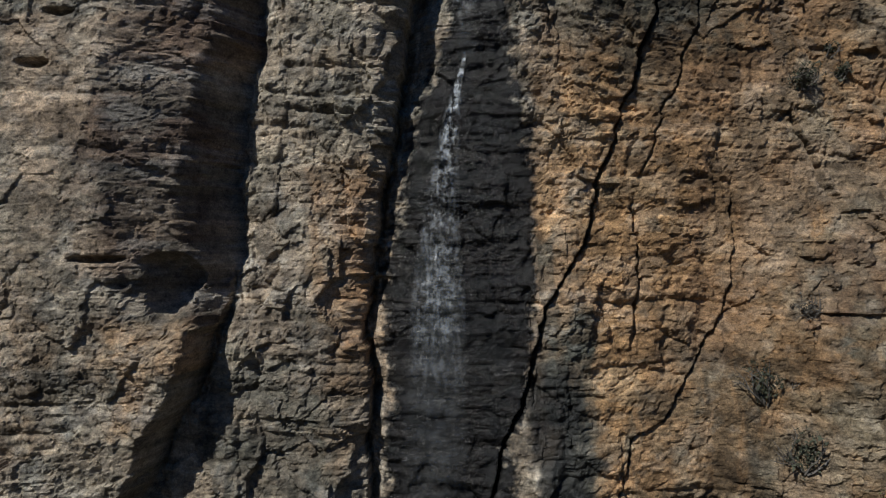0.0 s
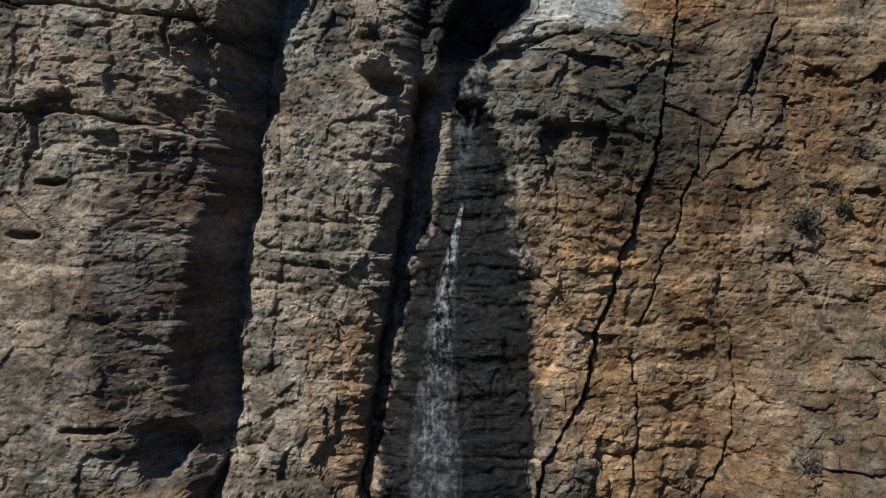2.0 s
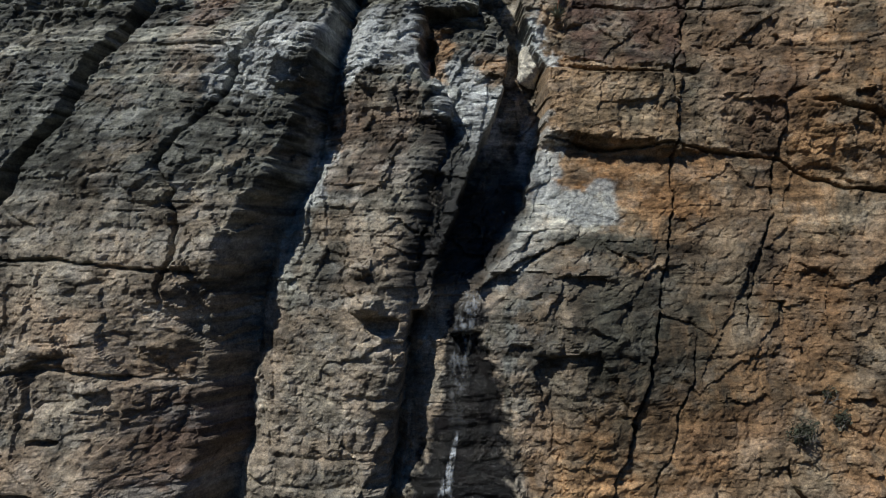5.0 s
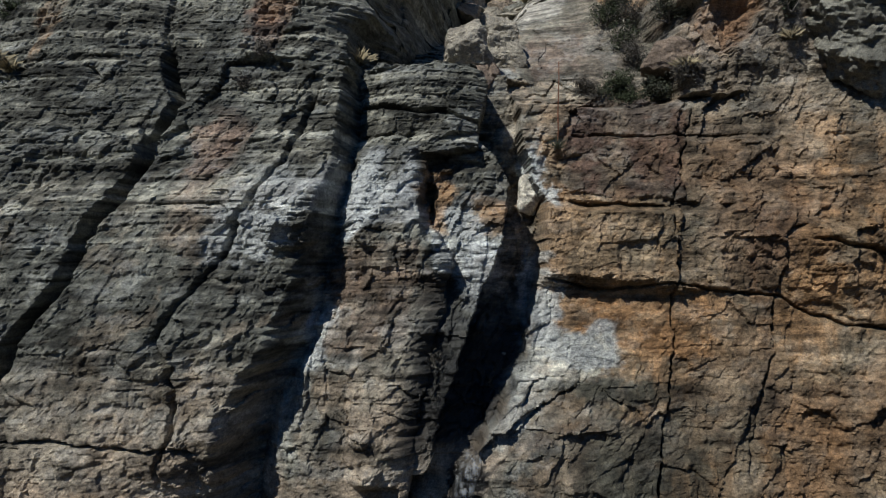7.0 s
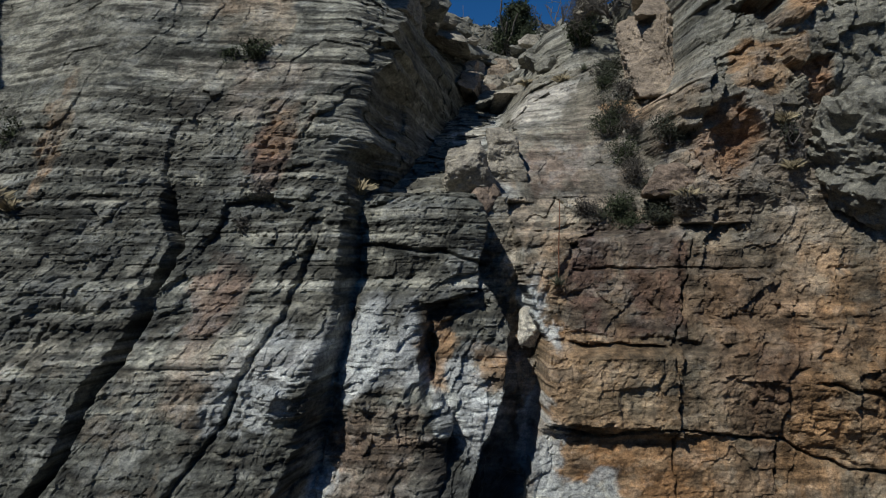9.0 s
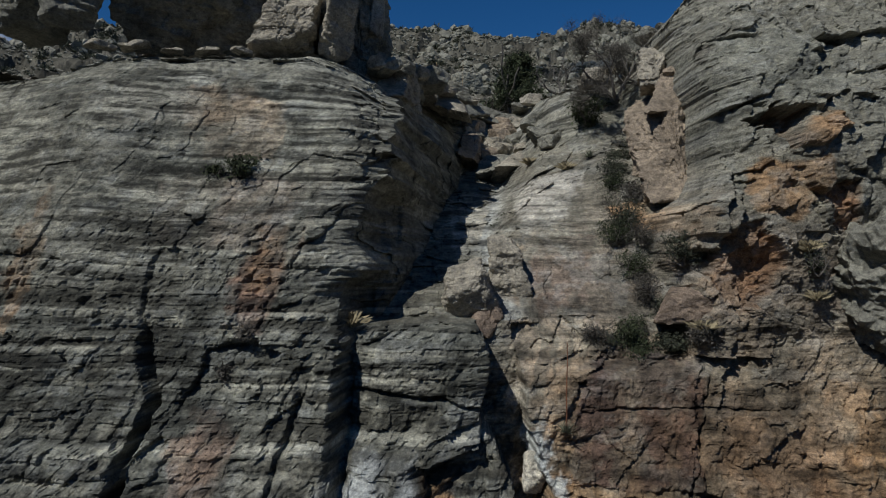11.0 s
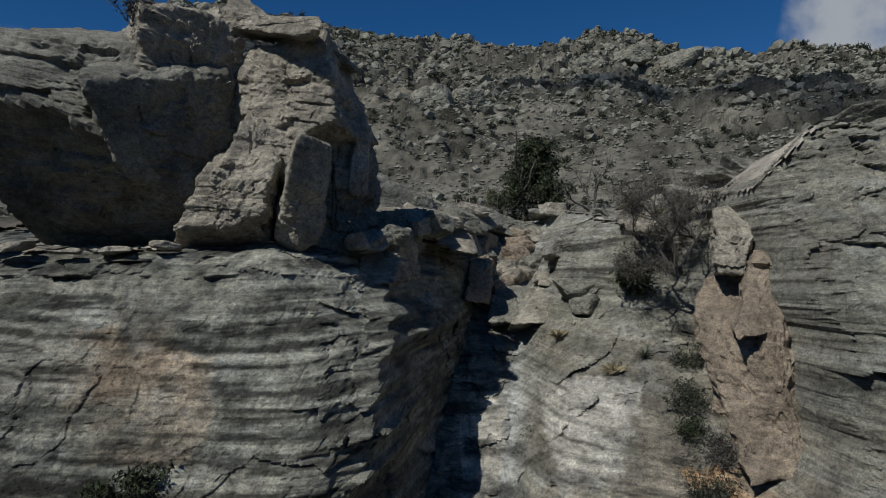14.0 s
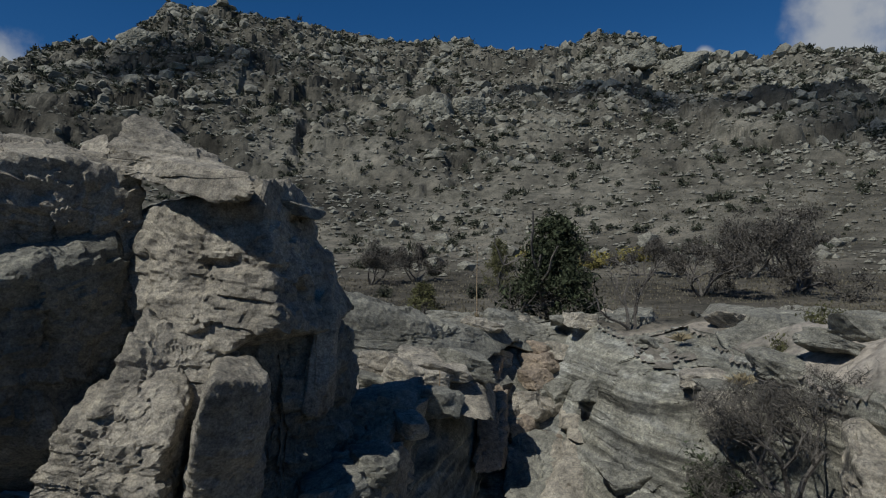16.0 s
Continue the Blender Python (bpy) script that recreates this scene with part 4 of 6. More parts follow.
def mesh_object(name, verts, faces, material, shade=False):
    """A mesh from arrays of corners and four-sided faces."""
    me = bpy.data.meshes.new(name)
    me.vertices.add(len(verts))
    me.vertices.foreach_set("co", np.ascontiguousarray(verts, dtype=np.float32).ravel())
    n = faces.shape[1]
    me.loops.add(faces.size)
    me.loops.foreach_set("vertex_index", np.ascontiguousarray(faces, dtype=np.int32).ravel())
    me.polygons.add(len(faces))
    me.polygons.foreach_set("loop_start", np.arange(0, faces.size, n, dtype=np.int32))
    me.polygons.foreach_set("loop_total", np.full(len(faces), n, dtype=np.int32))
    me.polygons.foreach_set("use_smooth", np.full(len(faces), shade, dtype=bool))
    me.update(calc_edges=True)
    if material:
        me.materials.append(material)
    return new(name, me)


def grid_faces(rows, cols):
    i = np.arange(rows * cols).reshape(rows, cols)
    return np.stack([i[:-1, :-1], i[:-1, 1:], i[1:, 1:], i[1:, :-1]], axis=-1).reshape(-1, 4)


def kept(verts, faces, extra=None):
    """Drops the corners that no face uses."""
    used = np.unique(faces)
    back_to = np.zeros(len(verts), dtype=np.int64)
    back_to[used] = np.arange(len(used))
    return verts[used], back_to[faces], (extra[used] if extra is not None else None)


def stain_layer(me, values):
    a = me.attributes.new("stain", "FLOAT_COLOR", "POINT")
    a.data.foreach_set("color", np.ascontiguousarray(values, dtype=np.float32).ravel())


face_all = grid_faces(len(zs), len(xs))
V = np.stack([X, Y, Z], axis=-1).reshape(-1, 3)
S = STAIN.reshape(-1, 4)
over = (Z > top_ground(X, Y) + 0.03).ravel()
face_all = face_all[~over[face_all].all(axis=1)]
region = np.zeros(X.shape, dtype=int)
region[(X > gully_a) & low] = 1
region[(X > rib_edge) & low] = 2
region[(X > np.where(Z < 14.7, wet_edge, chute_r)) & low] = 3
region[(X > bed_l) & ~low] = 4
region[(X > chute_r) & ~low] = 5
region[(X > corner_r) & (Z > 24.7)] = 6
region = region.ravel()[face_all[:, 0]]
cliff = tagged(new("cliff"), "tall cliff of bedded grey, brown and orange rock", "cliff", kind="structure")
for index, (name, label) in enumerate((("buttress", "dark grey and brown banded rock buttress"), ("pillar", "grey rock pillar with orange and white stains"), ("waterfall_wall", "black wet rock below the chute"), ("ochre_wall", "orange and brown rock wall with thin cracks"), ("gully_bed", "pale stepped rock bed of the gully"), ("slab", "pale pinkish layered rock slab"), ("crag", "grey and orange overhanging crag"))):
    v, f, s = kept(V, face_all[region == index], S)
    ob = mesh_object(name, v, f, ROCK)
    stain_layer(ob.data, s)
    ob.parent = cliff
    tagged(ob, label)


def ground_material():
    """Dry grass flat near by, scree and scrub on the hill."""
    m, n, l, bsdf = nodes_of("dry_ground")
    tc = n.new("ShaderNodeTexCoord").outputs["Object"]
    a = n.new("ShaderNodeAttribute")
    a.attribute_name = "stain"
    base = a.outputs["Color"]
    coarse = noise_node(n, l, tc, 0.35, 9, 0.7)
    fine = noise_node(n, l, tc, 3.5, 8, 0.75)
    base = mixed(n, l, "MULTIPLY", 0.9, base, ramp(n, l, coarse, [(0.34, (0.4, 0.42, 0.4)), (0.5, (1, 1, 1)), (0.68, (1.5, 1.45, 1.4))]))
    base = mixed(n, l, "MULTIPLY", 0.8, base, ramp(n, l, fine, [(0.34, (0.45, 0.45, 0.45)), (0.5, (1, 1, 1)), (0.68, (1.5, 1.48, 1.42))]))
    l.new(base, bsdf.inputs["Base Color"])
    bsdf.inputs["Roughness"].default_value = 0.95
    bsdf.inputs["Specular IOR Level"].default_value = 0.1
    first = bumped(n, l, bsdf, coarse, 0.6, 0.8)
    bumped(n, l, bsdf, fine, 0.6, 0.15, first)
    return m


GROUND = ground_material()


def ground_sheet():
    """One sheet from the cliff's edge to beyond the ridge; its mesh widens with distance."""
    ys = [17.0]
    while ys[-1] < 4500:
        ys.append(ys[-1] + max(0.12, (ys[-1] - 13) * 0.0065))
    ys = np.array(ys)
    us = np.linspace(-1.15, 1.15, 620)
    U, YY = np.meshgrid(us, ys)
    XX = U * (YY - 13 + 14)
    ZZ = top_ground(XX, YY)
    fx = np.clip((XX - xs[0]) / STEP, 0, len(xs) - 1.01)
    fz = np.clip((ZZ - zs[0]) / STEP, 0, len(zs) - 1.01)
    cliff_y = Y[fz.astype(int), fx.astype(int)]
    outside = (YY < cliff_y - 0.08) & (XX > -16.5) & (XX < 14.5)
    f = grid_faces(len(ys), len(us))
    f = f[~outside.ravel()[f].all(axis=1)]
    d = np.hypot(XX, YY - 13)
    grass, scree, rim = np.array((0.098, 0.09, 0.074)), np.array((0.098, 0.092, 0.076)), np.array((0.31, 0.28, 0.24))
    col = np.ones(XX.shape + (3,)) * grass
    k = smooth(70, 130, d + 40 * fbm(XX * 0.03, YY * 0.03, 501, 4))
    col += (scree - col) * k[..., None]
    k = smooth(40, 33, YY + 6 * fbm(XX * 0.3, YY * 0.3, 503, 4))
    col += (rim - col) * k[..., None]
    col *= np.clip(1 + 1.1 * fbm(XX * 0.05, YY * 0.05, 505, 6, 0.65), 0.35, 1.8)[..., None]
    verts, f, s = kept(np.stack([XX, YY, ZZ], axis=-1).reshape(-1, 3), f, np.concatenate([col, np.ones(XX.shape + (1,))], axis=-1).reshape(-1, 4))
    ob = mesh_object("ground", verts, f, GROUND)
    stain_layer(ob.data, s)
    return tagged(ob, "dry grass flat and rocky scrub hillside above the cliff", "ground", kind="structure")


ground = ground_sheet()

# ---- loose rocks ----
def ball(levels):
    bm = bmesh.new()
    bmesh.ops.create_icosphere(bm, subdivisions=levels, radius=1.0)
    v = np.array([p.co for p in bm.verts])
    f = np.array([[q.index for q in p.verts] for p in bm.faces])
    bm.free()
    return v, f


BALLS = {k: ball(k) for k in (1, 2, 3, 4, 5, 6)}


def unit_rock(seed, levels, cuts, corner, keep=1.0):
    """A ball cut by planes into a worn block that fills the cube from -1 to 1: directions, corners, faces."""
    rng = np.random.default_rng(seed)
    d, f = BALLS[levels]
    planes = [np.array(p, dtype=float) for p in ((1, 0, 0), (-1, 0, 0), (0, 1, 0), (0, -1, 0), (0, 0, 1), (0, 0, -1))]
    planes = [p + rng.normal(0, 0.16, 3) for p in planes] + [rng.normal(0, 1, 3) for _ in range(cuts + 5)]
    inverse = np.zeros(len(d))
    for i, p in enumerate(planes):
        p = p / np.linalg.norm(p)
        h = rng.uniform(0.82, 0.98) if i < 6 else keep * rng.uniform(0.92, 1.18) if i < 6 + cuts else keep * rng.uniform(0.98, 1.22)
        inverse += np.clip(d @ p / h, 0, None) ** corner
    return d, d / (inverse ** (1 / corner))[:, None], f


def weathered(v, d, big, seed, rough):
    """Swells, beds, chips and hollows along the given directions."""
    x, y, z = v[:, 0] + seed * 3.1, v[:, 1] - seed * 1.3, v[:, 2] + 0.15 * v[:, 0] + seed * 1.7
    out = 0.08 * big * noise3(x / big * 1.3, y / big * 1.3, z / big * 1.3, seed, 5, 0.5)
    out = out + min(1, big) * (0.06 * noise3(x * 0.5, y * 0.5, z * 4.0, seed + 7, 4, 0.6) + 0.09 * noise3(x * 2.2, y * 2.2, z * 3.2, seed + 13, 5, 0.66))
    out = out - min(1.5, big) * (0.24 * np.abs(noise3(x * 0.8, y * 0.8, z * 1.1, seed + 31, 2)) + 0.11 * np.abs(noise3(x * 2.1, y * 2.1, z * 2.8, seed + 37, 2)) + 0.05 * np.abs(noise3(x * 5, y * 5, z * 7, seed + 41, 2)))
    hollow = noise3(x / big * 2.2, y / big * 2.2, z / big * 2.2, seed + 21, 3)
    out = out - 0.25 * big * np.clip(hollow - 0.2, 0, 1)
    return v + d * (out * rough)[:, None]


def rock_shape(size, seed, levels=5, cuts=9, rough=1.0, corner=22.0):
    """A blocky boulder, centred on its middle: corners and faces."""
    d, v, f = unit_rock(seed, levels, cuts, corner)
    return weathered(v * np.array(size), d, max(size), seed, rough), f


def broken(v, n, seed, beds, pits, much):
    """Split beds that stand in and out, flat chips and pits, along the normals n."""
    z = v[:, 2] + 0.12 * v[:, 0] + 0.10 * noise3(v[:, 0] * 0.9, v[:, 1] * 0.9, v[:, 2] * 0.9, seed, 3)
    layer = np.floor(z / 0.34 + 0.4 * np.sin(z * 2.3))
    out = beds * 0.16 * (hashed(layer, np.floor((v[:, 0] + np.tanh(4 * n[:, 0]) * v[:, 1]) * 0.6 + hashed(layer, 3, seed) * 5), seed) - 0.5)
    seam = np.abs(z / 0.34 + 0.4 * np.sin(z * 2.3) - layer - 0.5)
    out = out - beds * 0.05 * smooth(0.42, 0.5, seam) * (noise3(v[:, 0], v[:, 1], v[:, 2], seed + 3, 2) > -0.05)
    along = v[:, 0] + np.tanh(4 * n[:, 0]) * v[:, 1]
    a, _ = facets(along + seed, z + 0.1 * noise3(v[:, 0] * 2, v[:, 1] * 2, v[:, 2] * 2, seed + 5, 2), 0.8, 0.55, 0.12, 0.5, seed + 9)
    b, _ = facets(along - seed, z * 1.1, 0.28, 0.2, 0.04, 0.6, seed + 29)
    out = out + 0.7 * a + 0.7 * b + 0.05 * noise3(v[:, 0] * 3, v[:, 1] * 3, v[:, 2] * 4, seed + 11, 5, 0.68)
    pit = noise3(v[:, 0] * 1.3, v[:, 1] * 1.3, v[:, 2] * 1.3, seed + 17, 3)
    return v + n * (much * (out - pits * 0.5 * np.clip(pit - 0.16, 0, 1)))[:, None]


def hewn(name, label, front, back, seed, material=None, levels=6, cuts=3, corner=16.0, beds=1.0, pits=1.0, rough=0.35, group="", category="boulder"):
    """A block between eight corners, four in front and four behind (low left, low right, high right, high left), worn and broken."""
    d, v, f = unit_rock(seed, levels, cuts, 1.6 * corner, 1.3)
    q = np.array([(a, b) for a, b in zip(front, back)])
    mid = q.mean(axis=(0, 1))
    u, w, h = (0.5 + 0.6 * v[:, 0])[:, None], (0.5 + 0.6 * v[:, 1])[:, None], (0.5 + 0.6 * v[:, 2])[:, None]
    low = (q[0, 0] * (1 - u) + q[1, 0] * u) * (1 - w) + (q[0, 1] * (1 - u) + q[1, 1] * u) * w
    high = (q[3, 0] * (1 - u) + q[2, 0] * u) * (1 - w) + (q[3, 1] * (1 - u) + q[2, 1] * u) * w
    v = low * (1 - h) + high * h - mid
    span = np.ptp(v, axis=0)
    n = v / span ** 2
    n = n / np.linalg.norm(n, axis=1)[:, None]
    v = broken(weathered(v, n, 0.5 * span.max(), seed, rough), n, seed, beds, pits, min(1.0, 0.45 * span.min()))
    ob = mesh_object(name, v, f, material or PALE_ROCK)
    ob.location = mid
    return tagged(ob, label, category, group)


def boulder(name, label, centre, size, seed, turn=(0, 0, 0), material=None, levels=5, cuts=9, rough=1.0, corner=22.0, group="", category="boulder"):
    v, f = rock_shape(size, seed, levels, cuts, rough, corner)
    ob = mesh_object(name, v, f, material or PALE_ROCK)
    ob.matrix_world = pose(*centre, *turn)
    return tagged(ob, label, category, group)


PALE_ROCK = rock_material("pale_boulder", (0.345, 0.315, 0.262))
PINK_ROCK = rock_material("pink_boulder", (0.30, 0.245, 0.19))
GREY_ROCK = rock_material("grey_boulder", (0.225, 0.22, 0.188))
BROWN_ROCK = rock_material("brown_boulder", (0.24, 0.185, 0.145))
HILL_ROCK = rock_material("hill_rock", (0.225, 0.218, 0.182), 0.35)
WHITE_ROCK = rock_material("white_boulder", (0.58, 0.55, 0.48))

# the stack on the left shelf
hewn("boulder", "large square grey and pink boulder with pitted side", ((-5.25, 24.9, 37.7), (-2.85, 24.1, 37.5), (-2.95, 24.1, 39.8), (-5.3, 25.1, 40.15)), ((-5.85, 27, 37.7), (-1.6, 27.5, 37.4), (-2.33, 27.2, 40.08), (-5.31, 27, 40.54)), 12, corner=20, pits=1.5, beds=0.45)
hewn("boulder", "flat pale capstone boulder lying across two larger ones", ((-5.72, 24.6, 40.61), (-3.44, 24, 39.91), (-3.33, 24.1, 40.48), (-5.82, 24.7, 40.99)), ((-6.24, 26.3, 40.87), (-3.68, 25.8, 40.31), (-3.73, 25.8, 40.76), (-5.54, 25.6, 41.64)), 11, corner=14, beds=0.7)
hewn("boulder", "thin dark rock flake leaning on a boulder", ((-3.94, 25, 40.2), (-2.4, 25.6, 39.75), (-2.35, 25.6, 39.95), (-3.9, 25, 40.4)), ((-4.4, 26.8, 40.4), (-2.8, 27, 39.95), (-2.7, 27, 40.15), (-4.35, 26.8, 40.6)), 13, GREY_ROCK, levels=5, beds=0.15, pits=0, rough=0.1)
hewn("boulder", "small pale boulder beside the capstone", ((-6.5, 25, 40.6), (-5.9, 25, 40.55), (-6.0, 25.1, 41.2), (-6.5, 25.1, 41.15)), ((-6.95, 25.9, 40.6), (-6.3, 25.9, 40.6), (-6.4, 25.8, 41.4), (-6.85, 25.8, 41.35)), 31, levels=4, beds=0.4)
hewn("boulder", "grey boulder carrying the upper stack", ((-3.4, 24.5, 34.3), (-2.4, 25.6, 34.4), (-1.95, 26.4, 37.55), (-3.3, 24.9, 37.8)), ((-4.3, 27.8, 33.6), (-1.9, 28.2, 34.2), (-1.8, 28.4, 37.6), (-4.0, 27.8, 37.8)), 16, GREY_ROCK, corner=14, pits=1.6)
hewn("boulder", "pale rounded boulder at the foot of the stack", ((-6.2, 22.6, 35.25), (-3.85, 22.9, 35.1), (-4.1, 23.9, 36.95), (-6.0, 23.4, 36.4)), ((-7.0, 25.8, 34.2), (-4.4, 25.8, 34.2), (-4.8, 25.8, 36.9), (-6.2, 25.6, 36.6)), 14, cuts=6, corner=11, beds=0.6)
hewn("boulder", "pale block wedged under the square boulder", ((-5.25, 23.8, 36.3), (-3.45, 24, 36.1), (-3.55, 24.3, 37.6), (-4.9, 24.3, 37.95)), ((-6.2, 26.4, 36.2), (-4.1, 26.4, 36.2), (-4.1, 26.4, 37.65), (-5.7, 26.4, 37.9)), 37, cuts=4, corner=14, beds=0.8)
boulder("boulder", "pale knobby upright rock leaning on the stack", (-3.4, 24.0, 35.85), (0.68, 0.8, 1.55), 15, (14, 8, 20), levels=6, cuts=5, rough=0.7, corner=12)
hewn("boulder", "narrow knob of pitted rock", ((-2.55, 25.3, 36.2), (-2.0, 25.7, 36.2), (-1.95, 25.8, 38.1), (-2.35, 25.6, 38.15)), ((-2.7, 26.6, 36.2), (-2.1, 26.8, 36.2), (-2.0, 26.8, 38.0), (-2.4, 26.6, 38.0)), 17, levels=5, cuts=6, corner=9, beds=0.6)
hewn("boulder", "great slab-topped boulder with a shaded hollow side", ((-7.2, 24.0, 38.0), (-5.5, 25.3, 37.4), (-5.25, 24.4, 40.5), (-7.6, 22.9, 40.3)), ((-9.6, 26.5, 38.3), (-6.4, 26.6, 37.8), (-6.9, 26.2, 41.2), (-9.2, 26.2, 41.4)), 30, corner=14, beds=0.8)
hewn("boulder", "big rounded nose of smooth grey rock in shade", ((-7.6, 23.3, 36.2), (-6.1, 24.8, 36.4), (-5.4, 24.5, 39.3), (-8.0, 22.1, 39.0)), ((-8.4, 25.5, 36.6), (-6.2, 26.0, 36.9), (-6.0, 26.0, 40.0), (-9.5, 25.5, 40.2)), 20, GREY_ROCK, cuts=4, corner=9, beds=0.0, pits=0.3)
hewn("overhanging_boulder", "huge overhanging grey boulder with a dark underside", ((-10.6, 22.6, 37.5), (-7.0, 22.9, 37.2), (-6.6, 23.5, 39.5), (-11.0, 23.2, 39.9)), ((-11.0, 25.2, 34.5), (-6.0, 25.2, 34.4), (-7.0, 26.5, 41.0), (-11.0, 26.5, 41.0)), 18, GREY_ROCK, corner=18, beds=1.6)
hewn("boulder", "tall lit block on the corner of the rim", ((-2.75, 25.4, 31.9), (-1.3, 25.6, 31.8), (-1.1, 27.4, 34.8), (-2.3, 27.0, 34.6)), ((-2.6, 28.8, 32.0), (-0.5, 29, 32.0), (-0.8, 29.2, 35.1), (-2.2, 29, 34.9)), 23, cuts=5, beds=0.5)
boulder("boulder", "grey boulder on the shelf beside the overhang", (-12.0, 22.4, 36.0), (1.0, 0.9, 1.05), 21, (0, 0, 20), GREY_ROCK)
boulder("boulder", "grey boulder on the shelf beside the overhang", (-13.9, 23.0, 36.2), (1.2, 1.1, 1.2), 22, (0, 0, -10), GREY_ROCK)
for i, (x, y, z, a, b, c) in enumerate(((-9.9, 21.9, 34.85, 0.55, 0.4, 0.13), (-7.6, 22.2, 34.7, 0.45, 0.35, 0.11), (-8.7, 22.1, 34.7, 0.4, 0.3, 0.10), (-11.0, 21.9, 34.9, 0.5, 0.35, 0.14), (-6.6, 22.6, 34.6, 0.4, 0.3, 0.12))):
    boulder("flat_stone", "flat pale stone on the shelf's edge", (x, y + 0.5, float(top_ground(np.array([x]), np.array([y + 0.5]))[0]) + 0.5 * c), (a, b, c), 40 + i, (0, 4 * i - 8, 13 * i), levels=4, group="flat stones on the shelf", category="stone")
boulder("boulder", "pale grey block on the gully's rim", (-0.7, 31.6, 35.7), (1.1, 1.0, 0.6), 25, (0, 14, 10), PALE_ROCK)
hewn("rim_slab", "long bedded grey slab sloping along the rim", ((-2.9, 33, 35.8), (0.5, 34.6, 35.4), (0.5, 35, 36.75), (-2.7, 33.6, 37.6)), ((-2.9, 37, 35.9), (1.1, 38, 35.8), (1.1, 38, 36.9), (-2.6, 37, 37.6)), 26, GREY_ROCK, cuts=2, beds=1.8, pits=0.4, category="slab")
hewn("rim_slab", "pale broken slab tipped over the gully's edge", ((-0.93, 31.5, 35.27), (1.17, 32, 34.67), (1.24, 33.6, 35.69), (-1.06, 33.2, 36.47)), ((-0.86, 35, 35.55), (1.72, 35.5, 34.87), (1.69, 35.5, 35.64), (-0.85, 35, 36.38)), 27, beds=0.7, category="slab")
hewn("rim_slab", "wide bedded grey slab at the gully's head", ((1.4, 38.5, 35.99), (5.66, 39, 35.29), (6.12, 40, 35.94), (1.81, 39.5, 37.13)), ((2.07, 44, 36.07), (6.07, 44, 35.48), (5.82, 44, 36.23), (2.35, 44, 37.05)), 28, GREY_ROCK, beds=1.8, pits=0.4, category="slab")
hewn("rim_slab", "stack of thin grey beds beside the gully's head", ((4.47, 37.5, 33.76), (6.7, 38, 33.78), (7.1, 39, 34.56), (4.8, 38.6, 35.22)), ((5.22, 41, 33.64), (7.38, 41, 33.62), (7.4, 41, 34.62), (5.37, 41, 35.13)), 29, GREY_ROCK, beds=2.0, pits=0.3, category="slab")
hewn("rim_slab", "broad flat-topped ledge of layered grey rock", ((7.9, 31.3, 35.2), (12.6, 31, 35.2), (13.3, 32, 36.65), (8.8, 32.5, 36.9)), ((11.5, 38, 35.5), (17.5, 38, 35.5), (17.6, 38, 36.95), (11.6, 38, 36.9)), 32, GREY_ROCK, cuts=1, beds=2.0, pits=0.3, category="slab")
for i, (front, back, stone, label) in enumerate((
        (((3.65, 33.5, 33.28), (6.97, 33, 33.2), (8.24, 36, 34.31), (4.69, 37, 33.92)), ((4.74, 38.5, 33.01), (9.33, 38.5, 32.96), (9.35, 38.5, 34.04), (5.09, 38.5, 33.88)), PALE_ROCK, "broad pale worn ledge above the slab"),
        (((4.44, 30.8, 32.34), (6.81, 30.5, 32.35), (7.57, 33, 33.45), (5.46, 33.4, 33.2)), ((5.67, 35, 31.93), (8.38, 35, 31.89), (8.32, 35, 33.2), (5.97, 35, 33.04)), PALE_ROCK, "pale rounded ledge at the top of the slab"),
        (((2.64, 31.5, 31.8), (4.6, 31.5, 31.7), (5.44, 34, 33.21), (3.9, 34.4, 33.22)), ((3.46, 36, 31.25), (5.81, 36, 31.23), (5.95, 36, 33.07), (4.28, 36, 33.09)), PALE_ROCK, "cream block beside the stream bed"),
        (((1.75, 33, 31.92), (3.33, 33, 31.73), (3.85, 35.2, 32.92), (2.2, 35.2, 33.12)), ((2.32, 37.5, 30.98), (4.1, 37.5, 30.96), (4.24, 37.5, 32.62), (2.56, 37.5, 32.74)), GREY_ROCK, "grey block in the stream bed"),
        (((2.01, 36, 32.53), (3.64, 36, 32.32), (4.45, 38, 33.72), (2.41, 38, 33.66)), ((2.57, 40, 32.02), (4.31, 40, 32), (4.68, 40, 33.46), (2.71, 40, 33.44)), PINK_ROCK, "pinkish blocks jammed in the stream bed"),
        (((1.02, 33.5, 32.96), (1.97, 34, 32.81), (2.49, 36.5, 34.39), (1.45, 36, 34.3)), ((1.53, 38, 32.31), (2.5, 38, 32.3), (2.68, 38.5, 34.12), (1.67, 38, 34.06)), PINK_ROCK, "upright pinkish block on the gully's bank"),
        (((-2.1, 24.9, 33.6), (-0.95, 25.4, 33.4), (-0.9, 26.5, 35.05), (-2.05, 26.2, 35.2)), ((-2.2, 27.5, 33.6), (-0.85, 27.5, 33.6), (-0.95, 28, 34.9), (-1.95, 27.6, 35.0)), PALE_ROCK, "pale lit block at the foot of the stack"),
        (((-2.45, 27, 34.3), (-0.85, 28, 34.0), (-0.8, 28.6, 35.7), (-2.2, 28, 36.0)), ((-2.6, 30, 34.2), (-0.6, 30.5, 34.0), (-0.65, 30.5, 35.5), (-2.4, 30, 35.8)), GREY_ROCK, "dark block in the shade of the stack"))):
    hewn("rim_block", label, front, back, 340 + i, stone, levels=5, cuts=3, corner=14, beds=1.0, category="block")
